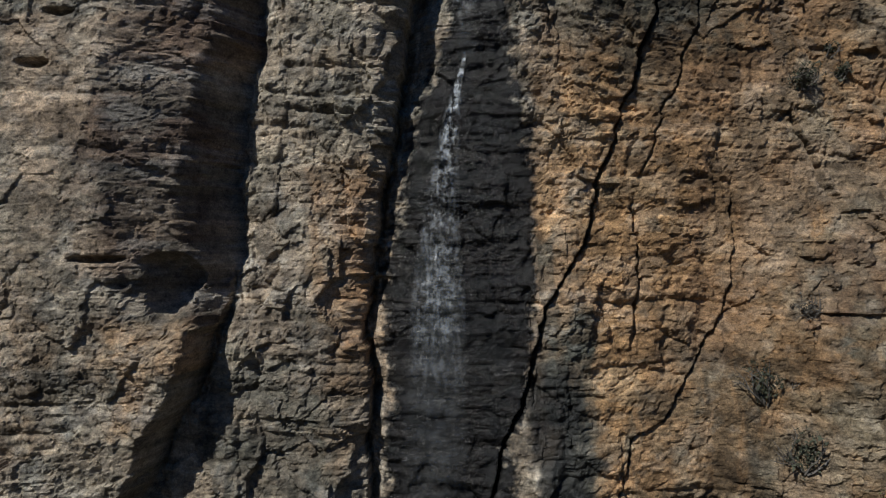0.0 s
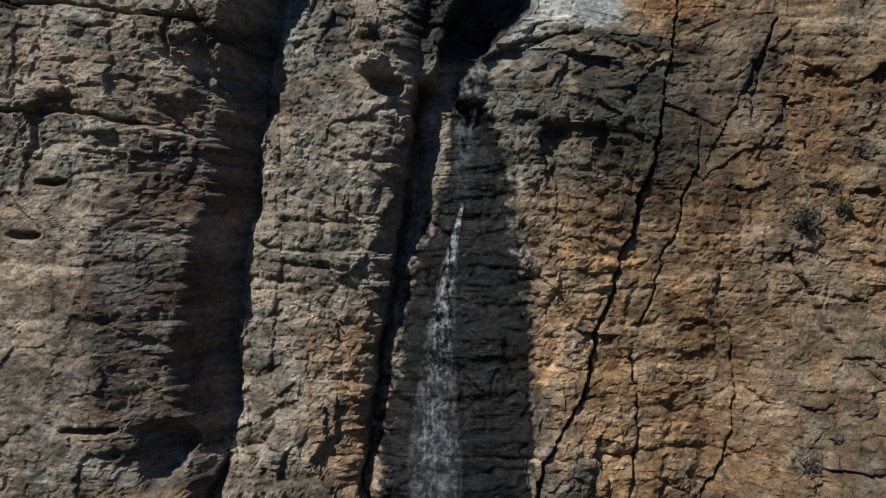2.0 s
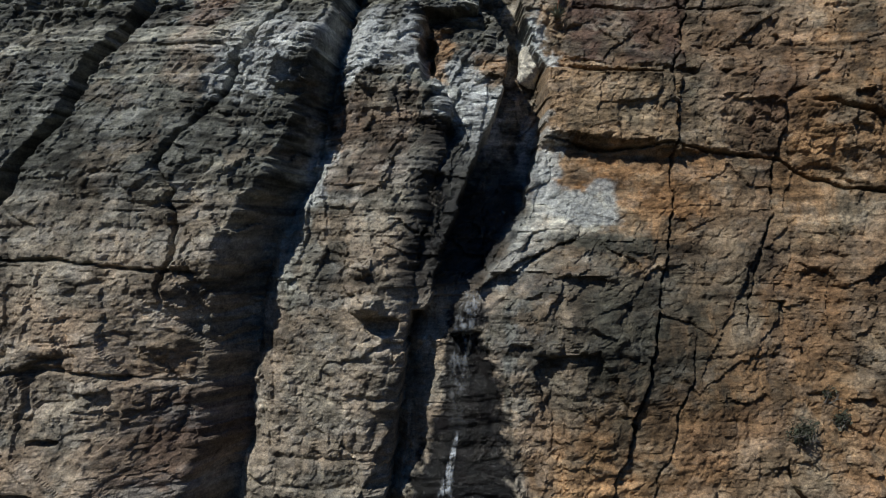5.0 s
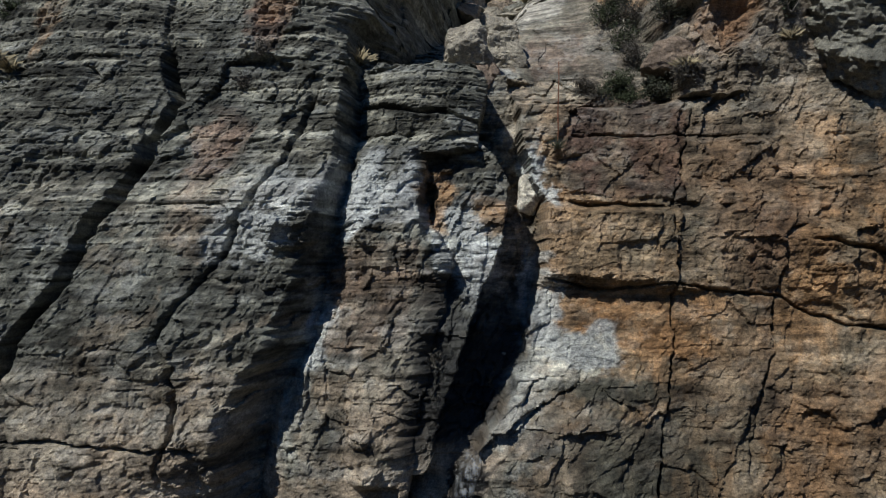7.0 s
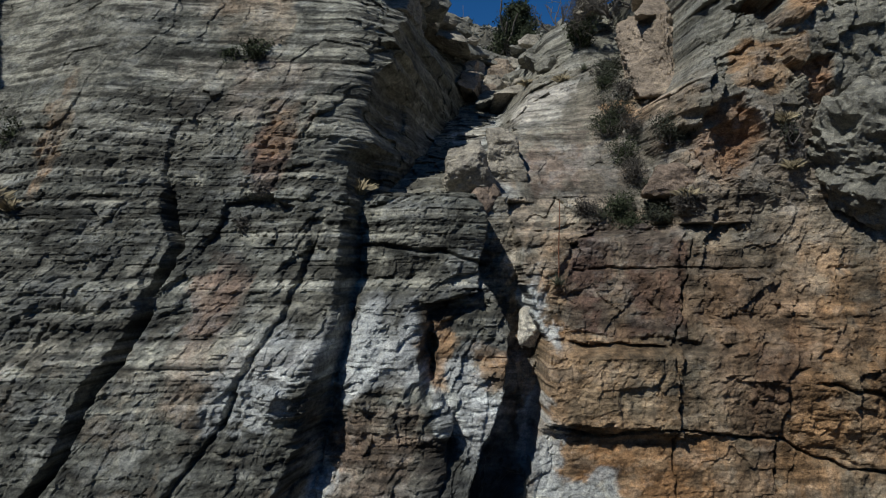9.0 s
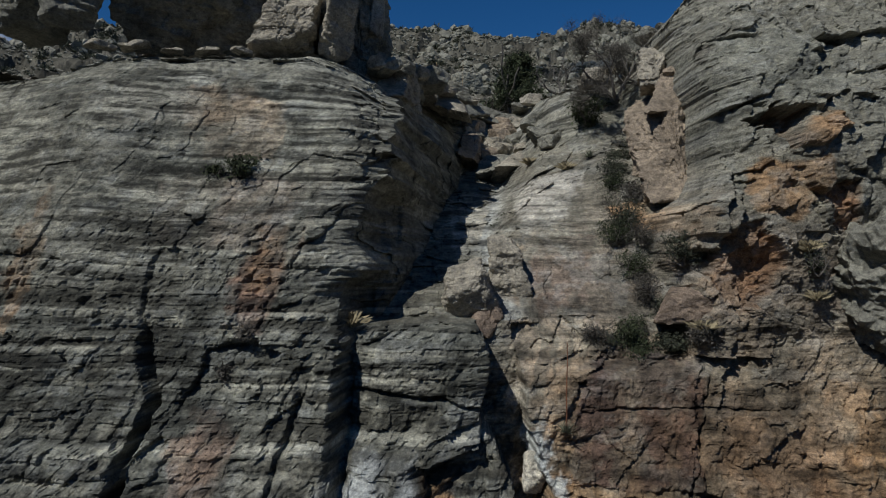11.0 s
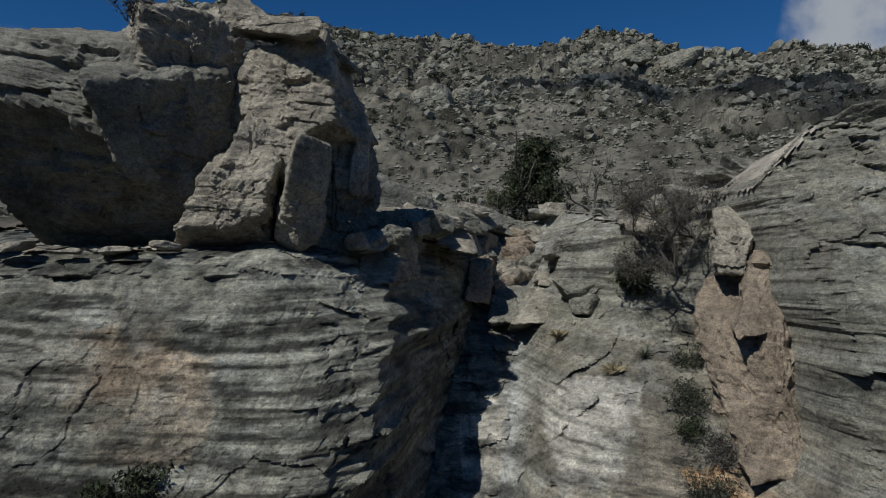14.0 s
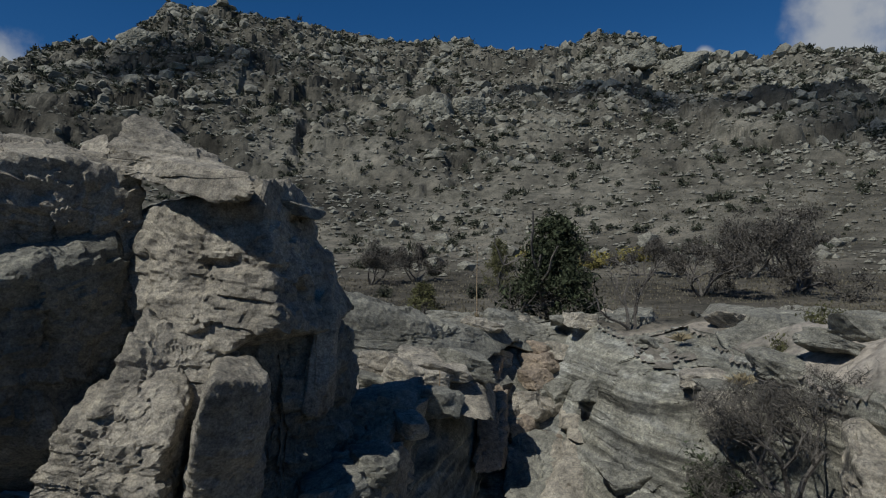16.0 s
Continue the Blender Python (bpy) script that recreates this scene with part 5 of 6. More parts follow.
hewn("boulder", "pale broken boulder below the twiggy tree", ((8.5, 27, 33.6), (9.4, 26.5, 33.7), (9.9, 27.2, 35), (9.2, 27.5, 34.85)), ((10.0, 29, 33.6), (11.1, 29, 33.6), (11.1, 29, 34.7), (10.3, 29, 34.6)), 33, levels=5)
# stones caught in the gully
boulder("chockstone", "white boulder wedged in the top of the chute", (2.65, 18.55, 21.75), (0.36, 0.45, 0.56), 51, (0, 10, 0), WHITE_ROCK, cuts=12)
boulder("chockstone", "small pale stone on top of the wedged boulder", (2.85, 18.7, 22.45), (0.2, 0.25, 0.2), 52, (0, 0, 0), WHITE_ROCK, levels=4)
boulder("chockstone", "upright brown and white stone stuck in the chute", (1.62, 16.9, 17.15), (0.3, 0.32, 0.55), 53, (0, 8, 0), PALE_ROCK)
boulder("boulder", "rounded pale boulder on top of the pillar", (0.95, 20.5, 26.45), (0.82, 0.9, 0.95), 54, (0, -12, 0), PALE_ROCK, levels=6)
boulder("boulder", "pink boulder slumped beside the gully bed", (1.5, 20.3, 25.7), (0.55, 0.6, 0.45), 55, (0, 25, 0), BROWN_ROCK)
boulder("boulder", "tall pale block beside the stream chute", (2.2, 21.8, 27.0), (0.62, 0.8, 1.3), 56, (0, -6, 0), PALE_ROCK, levels=6)
# the crag's hanging blocks
hewn("hanging_boulder", "large pinkish boulder hanging from the crag with orange underside", ((6.75, 22.7, 29.5), (7.85, 21.3, 29.1), (8.15, 22.3, 32.5), (6.75, 25.2, 32.4)), ((7.6, 26.4, 30.2), (9.3, 23.5, 29.0), (9.3, 24.5, 33.4), (8.1, 26.6, 33.8)), 61, PINK_ROCK, cuts=6, corner=14, beds=0.4, pits=0.3, rough=0.7)
hewn("boulder", "stacked pale rock on the crag's corner", ((7.3, 24.6, 33.7), (8.0, 24.2, 33.6), (8.4, 24.6, 34.95), (7.45, 25, 34.9)), ((7.9, 26.2, 33.7), (9.0, 26, 33.7), (9.05, 26.2, 35.5), (8.1, 26.3, 35.4)), 62, levels=5)
hewn("boulder", "narrow orange-stained rock wedged in the crag's corner", ((7.7, 23.6, 32.7), (8.35, 23, 32.7), (8.75, 24, 34.8), (8.4, 24.6, 34.6)), ((8.5, 25.5, 33.0), (9.4, 25, 33.0), (9.5, 25.3, 35.3), (8.9, 25.8, 35.2)), 63, PINK_ROCK, levels=5)
boulder("boulder", "brown boulder jutting from the ledge", (7.2, 19.6, 26.0), (0.8, 0.8, 0.55), 64, (0, 10, 0), BROWN_ROCK)
boulder("boulder", "grey boulder on the crag's crown", (12.2, 25.0, 37.7), (1.5, 1.3, 0.45), 66, (0, 0, 30), GREY_ROCK)

boulder("overhanging_crag", "jutting grey and brown crag block with a shadowed roof", (12.7, 19.0, 26.7), (2.2, 2.2, 2.3), 67, (24, 8, -14), GREY_ROCK, levels=6, cuts=10, rough=1.9, corner=34)

rng = np.random.default_rng(17)
for i in range(22):
    y = rng.uniform(24.8, 34)
    x = np.interp(y, [24, 28, 34], [-2.2, -1.6, -0.6]) + rng.uniform(-0.5, 1.0)
    s = rng.uniform(0.2, 0.55)
    boulder("rock", "broken grey rock along the gully's rim", (x, y, float(top_ground(np.array([x]), np.array([y]))[0]) + 0.2 * s), (s * 1.3, s, s * 0.7), 240 + i, (0, rng.uniform(-15, 15), rng.uniform(0, 180)), (PALE_ROCK, GREY_ROCK)[i % 2], levels=4, group="rocks at the gully's head", category="rock")
# slabs and blocks round the head of the gully
rng = np.random.default_rng(7)
for i in range(44):
    left_bank = i % 2 == 0
    y = rng.uniform(27, 44)
    edge = np.interp(y, [26, 31, 36, 39, 44], [-1.2, -0.6, 0.9, 2.2, 3.6]) if left_bank else np.interp(y, [26, 33, 36, 39, 44], [8.0, 6.8, 6.2, 5.4, 5.2])
    x = edge + (-1 if left_bank else 1) * rng.uniform(-0.6, 3.2)
    s = rng.uniform(0.3, 0.95)
    size = (s * rng.uniform(1.0, 1.6), s * rng.uniform(0.8, 1.3), s * rng.uniform(0.3, 0.6))
    z = float(top_ground(np.array([x]), np.array([y]))[0]) + size[2] * 0.1
    boulder("rock", "broken bedded rock at the gully's head", (x, y, z), size, 200 + i, (rng.uniform(-8, 8), rng.uniform(0, 16), rng.uniform(-30, 30)), (PALE_ROCK, GREY_ROCK)[i % 3 > 0], levels=4, cuts=3, corner=40.0, group="rocks at the gully's head", category="rock")
for i in range(26):
    z = rng.uniform(32.6, 36.2)
    x = rng.uniform(1.4, 5.2)
    s = rng.uniform(0.3, 0.7)
    boulder("rock", "blocky brown and grey rock in the gully bed", (x, surface(x, z) - 0.1, z), (s * rng.uniform(0.8, 1.4), s, s * rng.uniform(0.5, 1.0)), 300 + i, (0, rng.uniform(-20, 20), rng.uniform(0, 180)), (PALE_ROCK, GREY_ROCK, PINK_ROCK)[i % 3], levels=4, cuts=3, corner=40.0, group="rocks in the gully bed", category="rock")


# outcrops on the hill
for i, (x, y, a, b, c, up) in enumerate(((-4, 232, 8, 6, 7.5, 0.2), (9, 236, 7, 6, 5, 0.2), (-12, 240, 6, 5, 5, 0.2), (2, 222, 5, 4, 3, 0.1), (92, 330, 16, 8, 6, 0.1), (118, 325, 13, 8, 6, 0.1), (75, 328, 10, 8, 5, 0.1), (-118, 262, 7, 6, 5, 0.1), (-150, 330, 10, 8, 6, 0.1), (140, 300, 8, 6, 4, 0.1))):
    boulder("outcrop", "weathered rock outcrop high on the hillside", (x, y, float(top_ground(np.array([x * 1.0]), np.array([y * 1.0]))[0]) + up * c), (a, b, c), 400 + i, (0, 6 * (i % 3) - 6, 25 * i), HILL_ROCK, levels=5, cuts=14, rough=2.2, corner=16, group="outcrops on the hill", category="outcrop")


# ---- the hillside's rocks and scrub ----
def scattered(name, label, category, count, seed, shape, material, near, far, place, size, sink):
    """Very many small things on the ground as one mesh of kind stuff."""
    rng = np.random.default_rng(seed)
    base_v, base_f = shape
    d = near + (far - near) * rng.random(count) ** 0.75
    way = rng.uniform(-0.85, 0.85, count)
    y = 13 + d / np.hypot(1, way)
    x = way * (y - 13)
    keep = rng.random(count) < place(x, y)
    d, x, y = d[keep], x[keep], y[keep]
    n = len(d)
    s = size(d, rng.random(n))
    z = top_ground(x, y)
    v = base_v[None] * (1 + rng.normal(0, 0.22, (n,) + base_v.shape)) * np.stack([s * rng.uniform(0.8, 1.4, n), s * rng.uniform(0.8, 1.4, n), s * rng.uniform(0.6, 1.1, n)], axis=-1)[:, None]
    v = v + np.stack([x, y, z + sink * s], axis=-1)[:, None]
    f = base_f[None] + (np.arange(n) * len(base_v))[:, None, None]
    ob = mesh_object(name, v.reshape(-1, 3), f.reshape(-1, 3), material, False)
    return tagged(ob, label, category, kind="stuff")




def hill_place(x, y):
    return 0.5 + 1.6 * fbm(x * 0.03, y * 0.03, 601, 4)


OCTA = (np.array(((1, 0, 0), (0, 1, 0), (-1, 0, 0), (0, -1, 0), (0.1, 0.1, 0.9), (0, 0, -1.0))), np.array(((0, 1, 4), (1, 2, 4), (2, 3, 4), (3, 0, 4), (1, 0, 5), (2, 1, 5), (3, 2, 5), (0, 3, 5))))
scattered("hillside_pebbles", "small grey stones covering the hillside", "stones", 38000, 73, OCTA, HILL_ROCK, 65, 490, lambda x, y: 0.75 + 0.9 * fbm(x * 0.02, y * 0.02, 621, 4), lambda d, r: (0.15 + d * 0.0022) * (0.5 + 1.3 * r ** 2), 0.2)
scattered("hillside_rocks", "countless grey rocks strewn over the hillside", "rocks", 15000, 71, BALLS[1], HILL_ROCK, 75, 480, hill_place, lambda d, r: (0.2 + d * 0.0034) * (0.35 + 2.2 * r ** 4), 0.25)


def leaf_clump(count, seed, flat=0.8):
    """Small leaf sprays filling a rounded uneven crown of radius one: triangles."""
    rng = np.random.default_rng(seed)
    d = rng.normal(0, 1, (count, 3))
    d /= np.linalg.norm(d, axis=1)[:, None]
    lump = 0.75 + 0.5 * fbm(d[:, 0] * 1.7 + seed, d[:, 2] * 1.7 + d[:, 1], seed, 3)
    p = d * (rng.random(count) ** 0.35 * 0.85 * lump)[:, None]
    p[:, 2] = p[:, 2] * flat + flat * 0.7
    s = rng.uniform(0.08, 0.17, count)
    a, b = rng.normal(0, 1, (count, 3)), rng.normal(0, 1, (count, 3))
    tri = np.stack([p, p + a * s[:, None], p + b * s[:, None]], axis=1).reshape(-1, 3)
    return tri, np.arange(3 * count).reshape(-1, 3)


def leaf_material(name, colour, spread=0.5):
    m, n, l, bsdf = nodes_of(name)
    g = n.new("ShaderNodeNewGeometry")
    c = ramp(n, l, g.outputs["Random Per Island"], [(0.0, tuple(v * (1 - spread) for v in colour)), (0.6, colour), (1.0, tuple(v * (1 + spread) for v in colour))])
    l.new(c, bsdf.inputs["Base Color"])
    bsdf.inputs["Roughness"].default_value = 0.8
    bsdf.inputs["Specular IOR Level"].default_value = 0.15
    return m


SCRUB = leaf_material("scrub_leaves", (0.055, 0.06, 0.042))
JUNIPER = leaf_material("juniper_leaves", (0.045, 0.055, 0.03))
OLIVE = leaf_material("olive_leaves", (0.10, 0.10, 0.045))
TWIG = leaf_material("grey_twigs", (0.095, 0.087, 0.075))
STRAW = leaf_material("dry_grass", (0.28, 0.235, 0.15))
YELLOW = leaf_material("yellow_leaves", (0.22, 0.19, 0.06))
BLADE = leaf_material("agave_blades", (0.16, 0.17, 0.12), 0.3)

scattered("hillside_scrub", "dark evergreen scrub dotted over the hillside", "scrub", 13500, 72, leaf_clump(100, 5), SCRUB, 80, 490, lambda x, y: 0.6 + 1.2 * fbm(x * 0.02, y * 0.02, 611, 4), lambda d, r: (0.35 + d * 0.0042) * (0.35 + 1.6 * r ** 3), -0.1)

# ---- plants ----
BARK = rock_material("grey_bark", (0.115, 0.105, 0.095), 3.0)
STALK = rock_material("dry_stalk", (0.34, 0.25, 0.16), 3.0)
RED_STALK = rock_material("red_stalk", (0.20, 0.085, 0.05), 3.0)


def tubes(paths, sides=5):
    """Tapered tubes along (points, start radius, end radius): corners and four-sided faces."""
    vs, fs, total = [], [], 0
    for points, r0, r1 in paths:
        p = np.array(points, dtype=float)
        n = len(p)
        t = np.gradient(p, axis=0)
        t /= np.linalg.norm(t, axis=1)[:, None] + 1e-9
        a = np.cross(t, np.array((0.31, 0.87, 0.38)))
        a /= np.linalg.norm(a, axis=1)[:, None] + 1e-9
        b = np.cross(t, a)
        r = np.linspace(r0, r1, n)[:, None, None]
        q = np.arange(sides) * 2 * math.pi / sides
        ring = p[:, None] + r * (a[:, None] * np.cos(q)[None, :, None] + b[:, None] * np.sin(q)[None, :, None])
        vs.append(ring.reshape(-1, 3))
        i = np.arange(n * sides).reshape(n, sides) + total
        j = np.roll(i, -1, axis=1)
        fs.append(np.stack([i[:-1], j[:-1], j[1:], i[1:]], axis=-1).reshape(-1, 4))
        total += n * sides
    return np.concatenate(vs), np.concatenate(fs)


def limbs(rng, start, heading, length, radius, depth, spread, droop=0.0):
    """Branches that fork into ever thinner ones: a list of tapered paths and the tips."""
    paths, tips = [], []

    def grow(p, h, length, r, k):
        pts = [p]
        for _ in range(4):
            h = h + rng.normal(0, 0.22, 3) + np.array((0, 0, 0.06 - droop))
            h = h / np.linalg.norm(h)
            p = p + h * length / 4
            pts.append(p)
        paths.append((pts, r, r * 0.55))
        if k == 0:
            tips.append(p)
            return
        for _ in range(rng.integers(2, 4)):
            grow(pts[rng.integers(2, 5)], h + rng.normal(0, spread, 3), length * rng.uniform(0.55, 0.8), r * 0.55, k - 1)

    grow(np.array(start, dtype=float), np.array(heading, dtype=float), length, radius, depth)
    return paths, tips


def part(name, verts, faces, material, parent, label=""):
    ob = mesh_object(name, verts, faces, material, False)
    ob.parent = parent
    return tagged(ob, label)


def foliage(rng, centres, count, reach, leaf, width=0.55):
    """Leaf sprays round the given centres: slim triangles."""
    c = np.array(centres)[rng.integers(0, len(centres), count)]
    p = c + rng.normal(0, 1, (count, 3)) * np.array(reach)
    a, b = rng.normal(0, 1, (count, 3)), rng.normal(0, 1, (count, 3))
    s = leaf * rng.uniform(0.5, 1.4, count)[:, None]
    v = np.stack([p - a * s * 0.5, p + a * s * 0.5, p + b * s * width], axis=1).reshape(-1, 3)
    return v, np.arange(3 * count).reshape(-1, 3)


def shrub(at, width, height, seed, leaves, label, count=900, group="", leaf=0.05):
    rng = np.random.default_rng(seed)
    top = tagged(new("shrub"), label, "shrub", group)
    paths, tips = [], []
    for _ in range(6):
        a = rng.uniform(0, 6.28)
        p, t = limbs(rng, (rng.normal(0, 0.05), rng.normal(0, 0.05), -0.15), (math.cos(a) * width / height, math.sin(a) * width / height, 1.0), 0.6 * height, 0.02 + 0.012 * height, 2, 0.5)
        paths += p
        tips += t
    v, f = tubes(paths, 4)
    part("branchwork", v, f, BARK, top)
    tips = np.array(tips)
    tips *= np.array((0.5 * width / max(0.2, np.abs(tips[:, 0]).max()), 0.5 * width / max(0.2, np.abs(tips[:, 1]).max()), height / max(0.2, tips[:, 2].max())))
    tips = tips * rng.uniform(0.25, 1.0, (len(tips), 1))
    v, f = foliage(rng, tips, count, (0.11 * width, 0.11 * width, 0.12 * height), leaf * (0.7 + 0.5 * width))
    part("foliage", v, f, leaves, top)
    top.location = at
    return top


def bare_tree(at, height, spread, seed, label, twig=1800, leaves=None, category="tree", lean=(0, 0, 0), boughs=4, bark=None, slim=0.07):
    rng = np.random.default_rng(seed)
    top = tagged(new("bare_tree"), label, category)
    paths, tips = [], []
    for k in range(boughs):
        a = 6.28 * k / boughs + rng.uniform(-0.5, 0.5)
        p, t = limbs(rng, (rng.normal(0, 0.06), rng.normal(0, 0.06), -0.2), (math.cos(a) * spread + lean[0], math.sin(a) * spread + lean[1], 0.9 + lean[2]), height * 0.55, 0.028 * height, 3, 0.42)
        paths += p
        tips += t
    v, f = tubes(paths, 5)
    part("trunk", v, f, bark or BARK, top)
    v, f = foliage(rng, tips, twig, (0.06 * height, 0.06 * height, 0.05 * height), 0.06 + 0.016 * height, slim)
    part("crown", v, f, leaves or TWIG, top, "haze of fine bare twigs")
    top.location = at
    return top


def juniper(at, height, width, seed, label, count=15000, leaves=None):
    rng = np.random.default_rng(seed)
    top = tagged(new("juniper_tree"), label, "tree")
    paths, tips = limbs(rng, (0, 0, -0.3), (0.03, 0, 1), height * 0.8, 0.03 * height, 1, 0.3)
    spots = []
    for k in range(95):
        z = rng.uniform(0.06, 1.0)
        r = width * 0.5 * (1.08 - z) ** 0.7 * rng.uniform(0.35, 1.0)
        a = rng.uniform(0, 6.28)
        spots.append((r * math.cos(a), r * math.sin(a), z * height * 0.97))
        paths.append((np.linspace((0, 0, max(0, z * height * 0.9 - 0.5)), spots[-1], 4), 0.03, 0.012))
    v, f = tubes(paths, 4)
    part("trunk", v, f, BARK, top)
    v, f = foliage(rng, spots, count, (0.05 * width, 0.05 * width, 0.045 * height), 0.024 * width)
    part("crown", v, f, leaves or JUNIPER, top)
    top.location = at
    return top


def rosette(rng, count, size, rise):
    """Stiff pointed blades from one root."""
    vs, fs = [], []
    for k in range(count):
        a, up = rng.uniform(0, 6.28), rng.uniform(0.1, rise)
        h = np.array((math.cos(a) * math.cos(up), math.sin(a) * math.cos(up), math.sin(up)))
        side = np.array((-math.sin(a), math.cos(a), 0)) * size * 0.07
        l = size * rng.uniform(0.75, 1.1)
        under = np.array((0, 0, -size * 0.04))
        n = 4 * k
        vs += [-side * 0.7, side * 0.7, h * l, h * l * 0.4 + under]
        fs += [(n, n + 1, n + 2), (n, n + 3, n + 2), (n + 1, n + 3, n + 2)]
    return np.array(vs), np.array(fs)


def agave(at, size, stalk, seed, label, leaves=None, lean=(0.02, 0, 1), stem=None):
    rng = np.random.default_rng(seed)
    top = tagged(new("agave"), label, "agave")
    v, f = rosette(rng, 46, size, 1.35)
    part("rosette", v, f, leaves or BLADE, top)
    if stalk:
        h = np.array(lean, dtype=float)
        v, f = tubes([([h * stalk * k / 5 + np.array((0.01 * math.sin(2 * k), 0, 0)) for k in range(6)], 0.022, 0.010)], 6)
        part("stalk", v, f, stem or STALK, top, "tall dry flower stalk")
    top.location = at
    return top


def grass_tuft(at, size, seed, label="tuft of pale dry grass", group="grass tufts", leaves=None):
    rng = np.random.default_rng(seed)
    n = 130
    a, up = rng.uniform(0, 6.28, n), rng.uniform(0.5, 1.5, n)
    h = np.stack([np.cos(a) * np.cos(up), np.sin(a) * np.cos(up), np.sin(up)], axis=-1) * (size * rng.uniform(0.5, 1.1, n))[:, None]
    p = rng.normal(0, 0.12 * size, (n, 3)) * np.array((1, 1, 0))
    side = np.stack([-np.sin(a), np.cos(a), 0 * a], axis=-1) * size * 0.02
    bend = h * np.array((1.3, 1.3, 0.75))
    v = np.stack([p - side, p + side, p + h * 0.6 + side * 0.7, p + bend], axis=1).reshape(-1, 3)
    i = np.arange(n)[:, None] * 4
    f = np.concatenate([i + np.array([[0, 1, 2]]), i + np.array([[0, 2, 3]])])
    ob = mesh_object("grass_tuft", v, f, leaves or STRAW)
    ob.location = at
    return tagged(ob, label, "grass", group)


def on_face(x, z, out=0.0):
    return (x, surface(x, z) - out, z)


def on_top(x, y, up=0.0):
    return (x, y, float(top_ground(np.array([x]), np.array([y]))[0]) + up)


# on the face
shrub(on_face(8.75, 12.0), 0.7, 0.6, 1, SCRUB, "small grey-green shrub rooted in a crack", 600, "shrubs on the face")
shrub(on_face(9.9, 12.3), 0.5, 0.4, 2, SCRUB, "small grey-green shrub rooted in a crack", 400, "shrubs on the face")
shrub(on_face(9.6, 12.9), 0.4, 0.35, 3, SCRUB, "small grey-green shrub rooted in a crack", 300, "shrubs on the face")
shrub(on_face(7.3, 4.6), 0.8, 0.9, 4, SCRUB, "dry grey bush on a low ledge", 600, "shrubs on the face")
shrub(on_face(8.0, 3.2), 0.9, 1.0, 5, SCRUB, "dry grey bush on a low ledge", 600, "shrubs on the face")
shrub(on_face(9.6, 2.6), 0.9, 0.7, 6, OLIVE, "dry grey bush on a low ledge", 600, "shrubs on the face")
shrub(on_face(8.3, 6.5), 0.5, 0.6, 7, TWIG, "dry grey bush on a low ledge", 300, "shrubs on the face")
shrub(on_face(-5.3, 29.95), 1.0, 0.5, 8, JUNIPER, "dark green shrub on a narrow ledge", 1200, "shrubs on the face")
shrub(on_face(-6.1, 29.9), 0.9, 0.35, 9, JUNIPER, "dark green shrub on a narrow ledge", 900, "shrubs on the face")
shrub(on_face(-12.4, 27.4), 0.9, 0.7, 10, JUNIPER, "dark green shrub on a narrow ledge", 900, "shrubs on the face")
shrub(on_face(-5.0, 24.6, 0.1), 0.5, 0.35, 14, TWIG, "dry twiggy shrub in a niche", 300, "shrubs on the face")
shrub(on_face(-4.6, 25.5, 0.1), 0.6, 0.35, 15, TWIG, "dry twiggy shrub in a niche", 300, "shrubs on the face")
shrub(on_face(0.05, 17.6), 0.5, 0.5, 16, TWIG, "dry twiggy shrub in a niche", 400, "shrubs on the face")
grass_tuft(on_face(-12.0, 25.2, 0.1), 0.7, 11)
grass_tuft(on_face(-11.4, 25.0, 0.1), 0.5, 12)
grass_tuft(on_face(-2.2, 25.55, 0.2), 0.6, 13)
# the strip of brush between slab and crag
shrub((2.5, 26.4, 28.1), 1.15, 1.15, 20, JUNIPER, "round dark evergreen bush in the gully bed", 2600, leaf=0.035)
for i, (x, z, w, h) in enumerate(((6.3, 30.4, 0.9, 0.7), (6.0, 29.9, 0.8, 0.6), (6.6, 29.4, 1.0, 0.8), (6.1, 28.5, 1.1, 0.9), (5.7, 28.0, 0.9, 0.7), (6.7, 28.0, 1.1, 0.8), (7.1, 27.3, 1.2, 0.8), (6.2, 27.0, 0.8, 0.8), (6.4, 26.2, 0.7, 0.9), (6.9, 25.8, 0.8, 0.6), (5.6, 25.3, 1.0, 0.5), (4.6, 25.2, 0.8, 0.45), (6.6, 25.0, 1.2, 0.5), (5.9, 24.9, 1.0, 0.45), (7.2, 25.3, 0.8, 0.5), (6.9, 31.3, 0.8, 0.6))):
    shrub(on_face(x, z, 0.15), w * 1.3, h * 1.0, 30 + i, (SCRUB, JUNIPER, TWIG)[i % 3], "dusty dark shrub on the ledge below the crag", 3200, "brush below the crag", leaf=0.028)
shrub(on_face(6.3, 33.2, 0.1), 1.6, 1.3, 50, JUNIPER, "dark evergreen shrub over the slab", 2400)
for i, (x, z) in enumerate(((5.0, 30.9), (4.0, 31.6), (3.7, 32.0), (10.2, 26.2), (9.9, 27.5), (7.2, 25.4))):
    grass_tuft(on_face(x, z, 0.1), 0.45, 60 + i)
shrub(on_face(10.0, 27.0, 0.1), 0.6, 0.7, 52, SCRUB, "small grey-green shrub rooted in a crack", 500, "shrubs on the face")
agave(on_face(3.35, 22.95, 0.15), 0.42, 2.3, 70, "spiky agave with a tall red flower stalk", stem=RED_STALK, lean=(0.0, -0.12, 1))
agave(on_face(5.0, 24.95, 0.2), 0.42, 0, 71, "grey-green agave rosette on the ledge")
agave(on_face(5.9, 31.4, 0.15), 0.4, 0, 72, "grey-green agave rosette on the ledge")
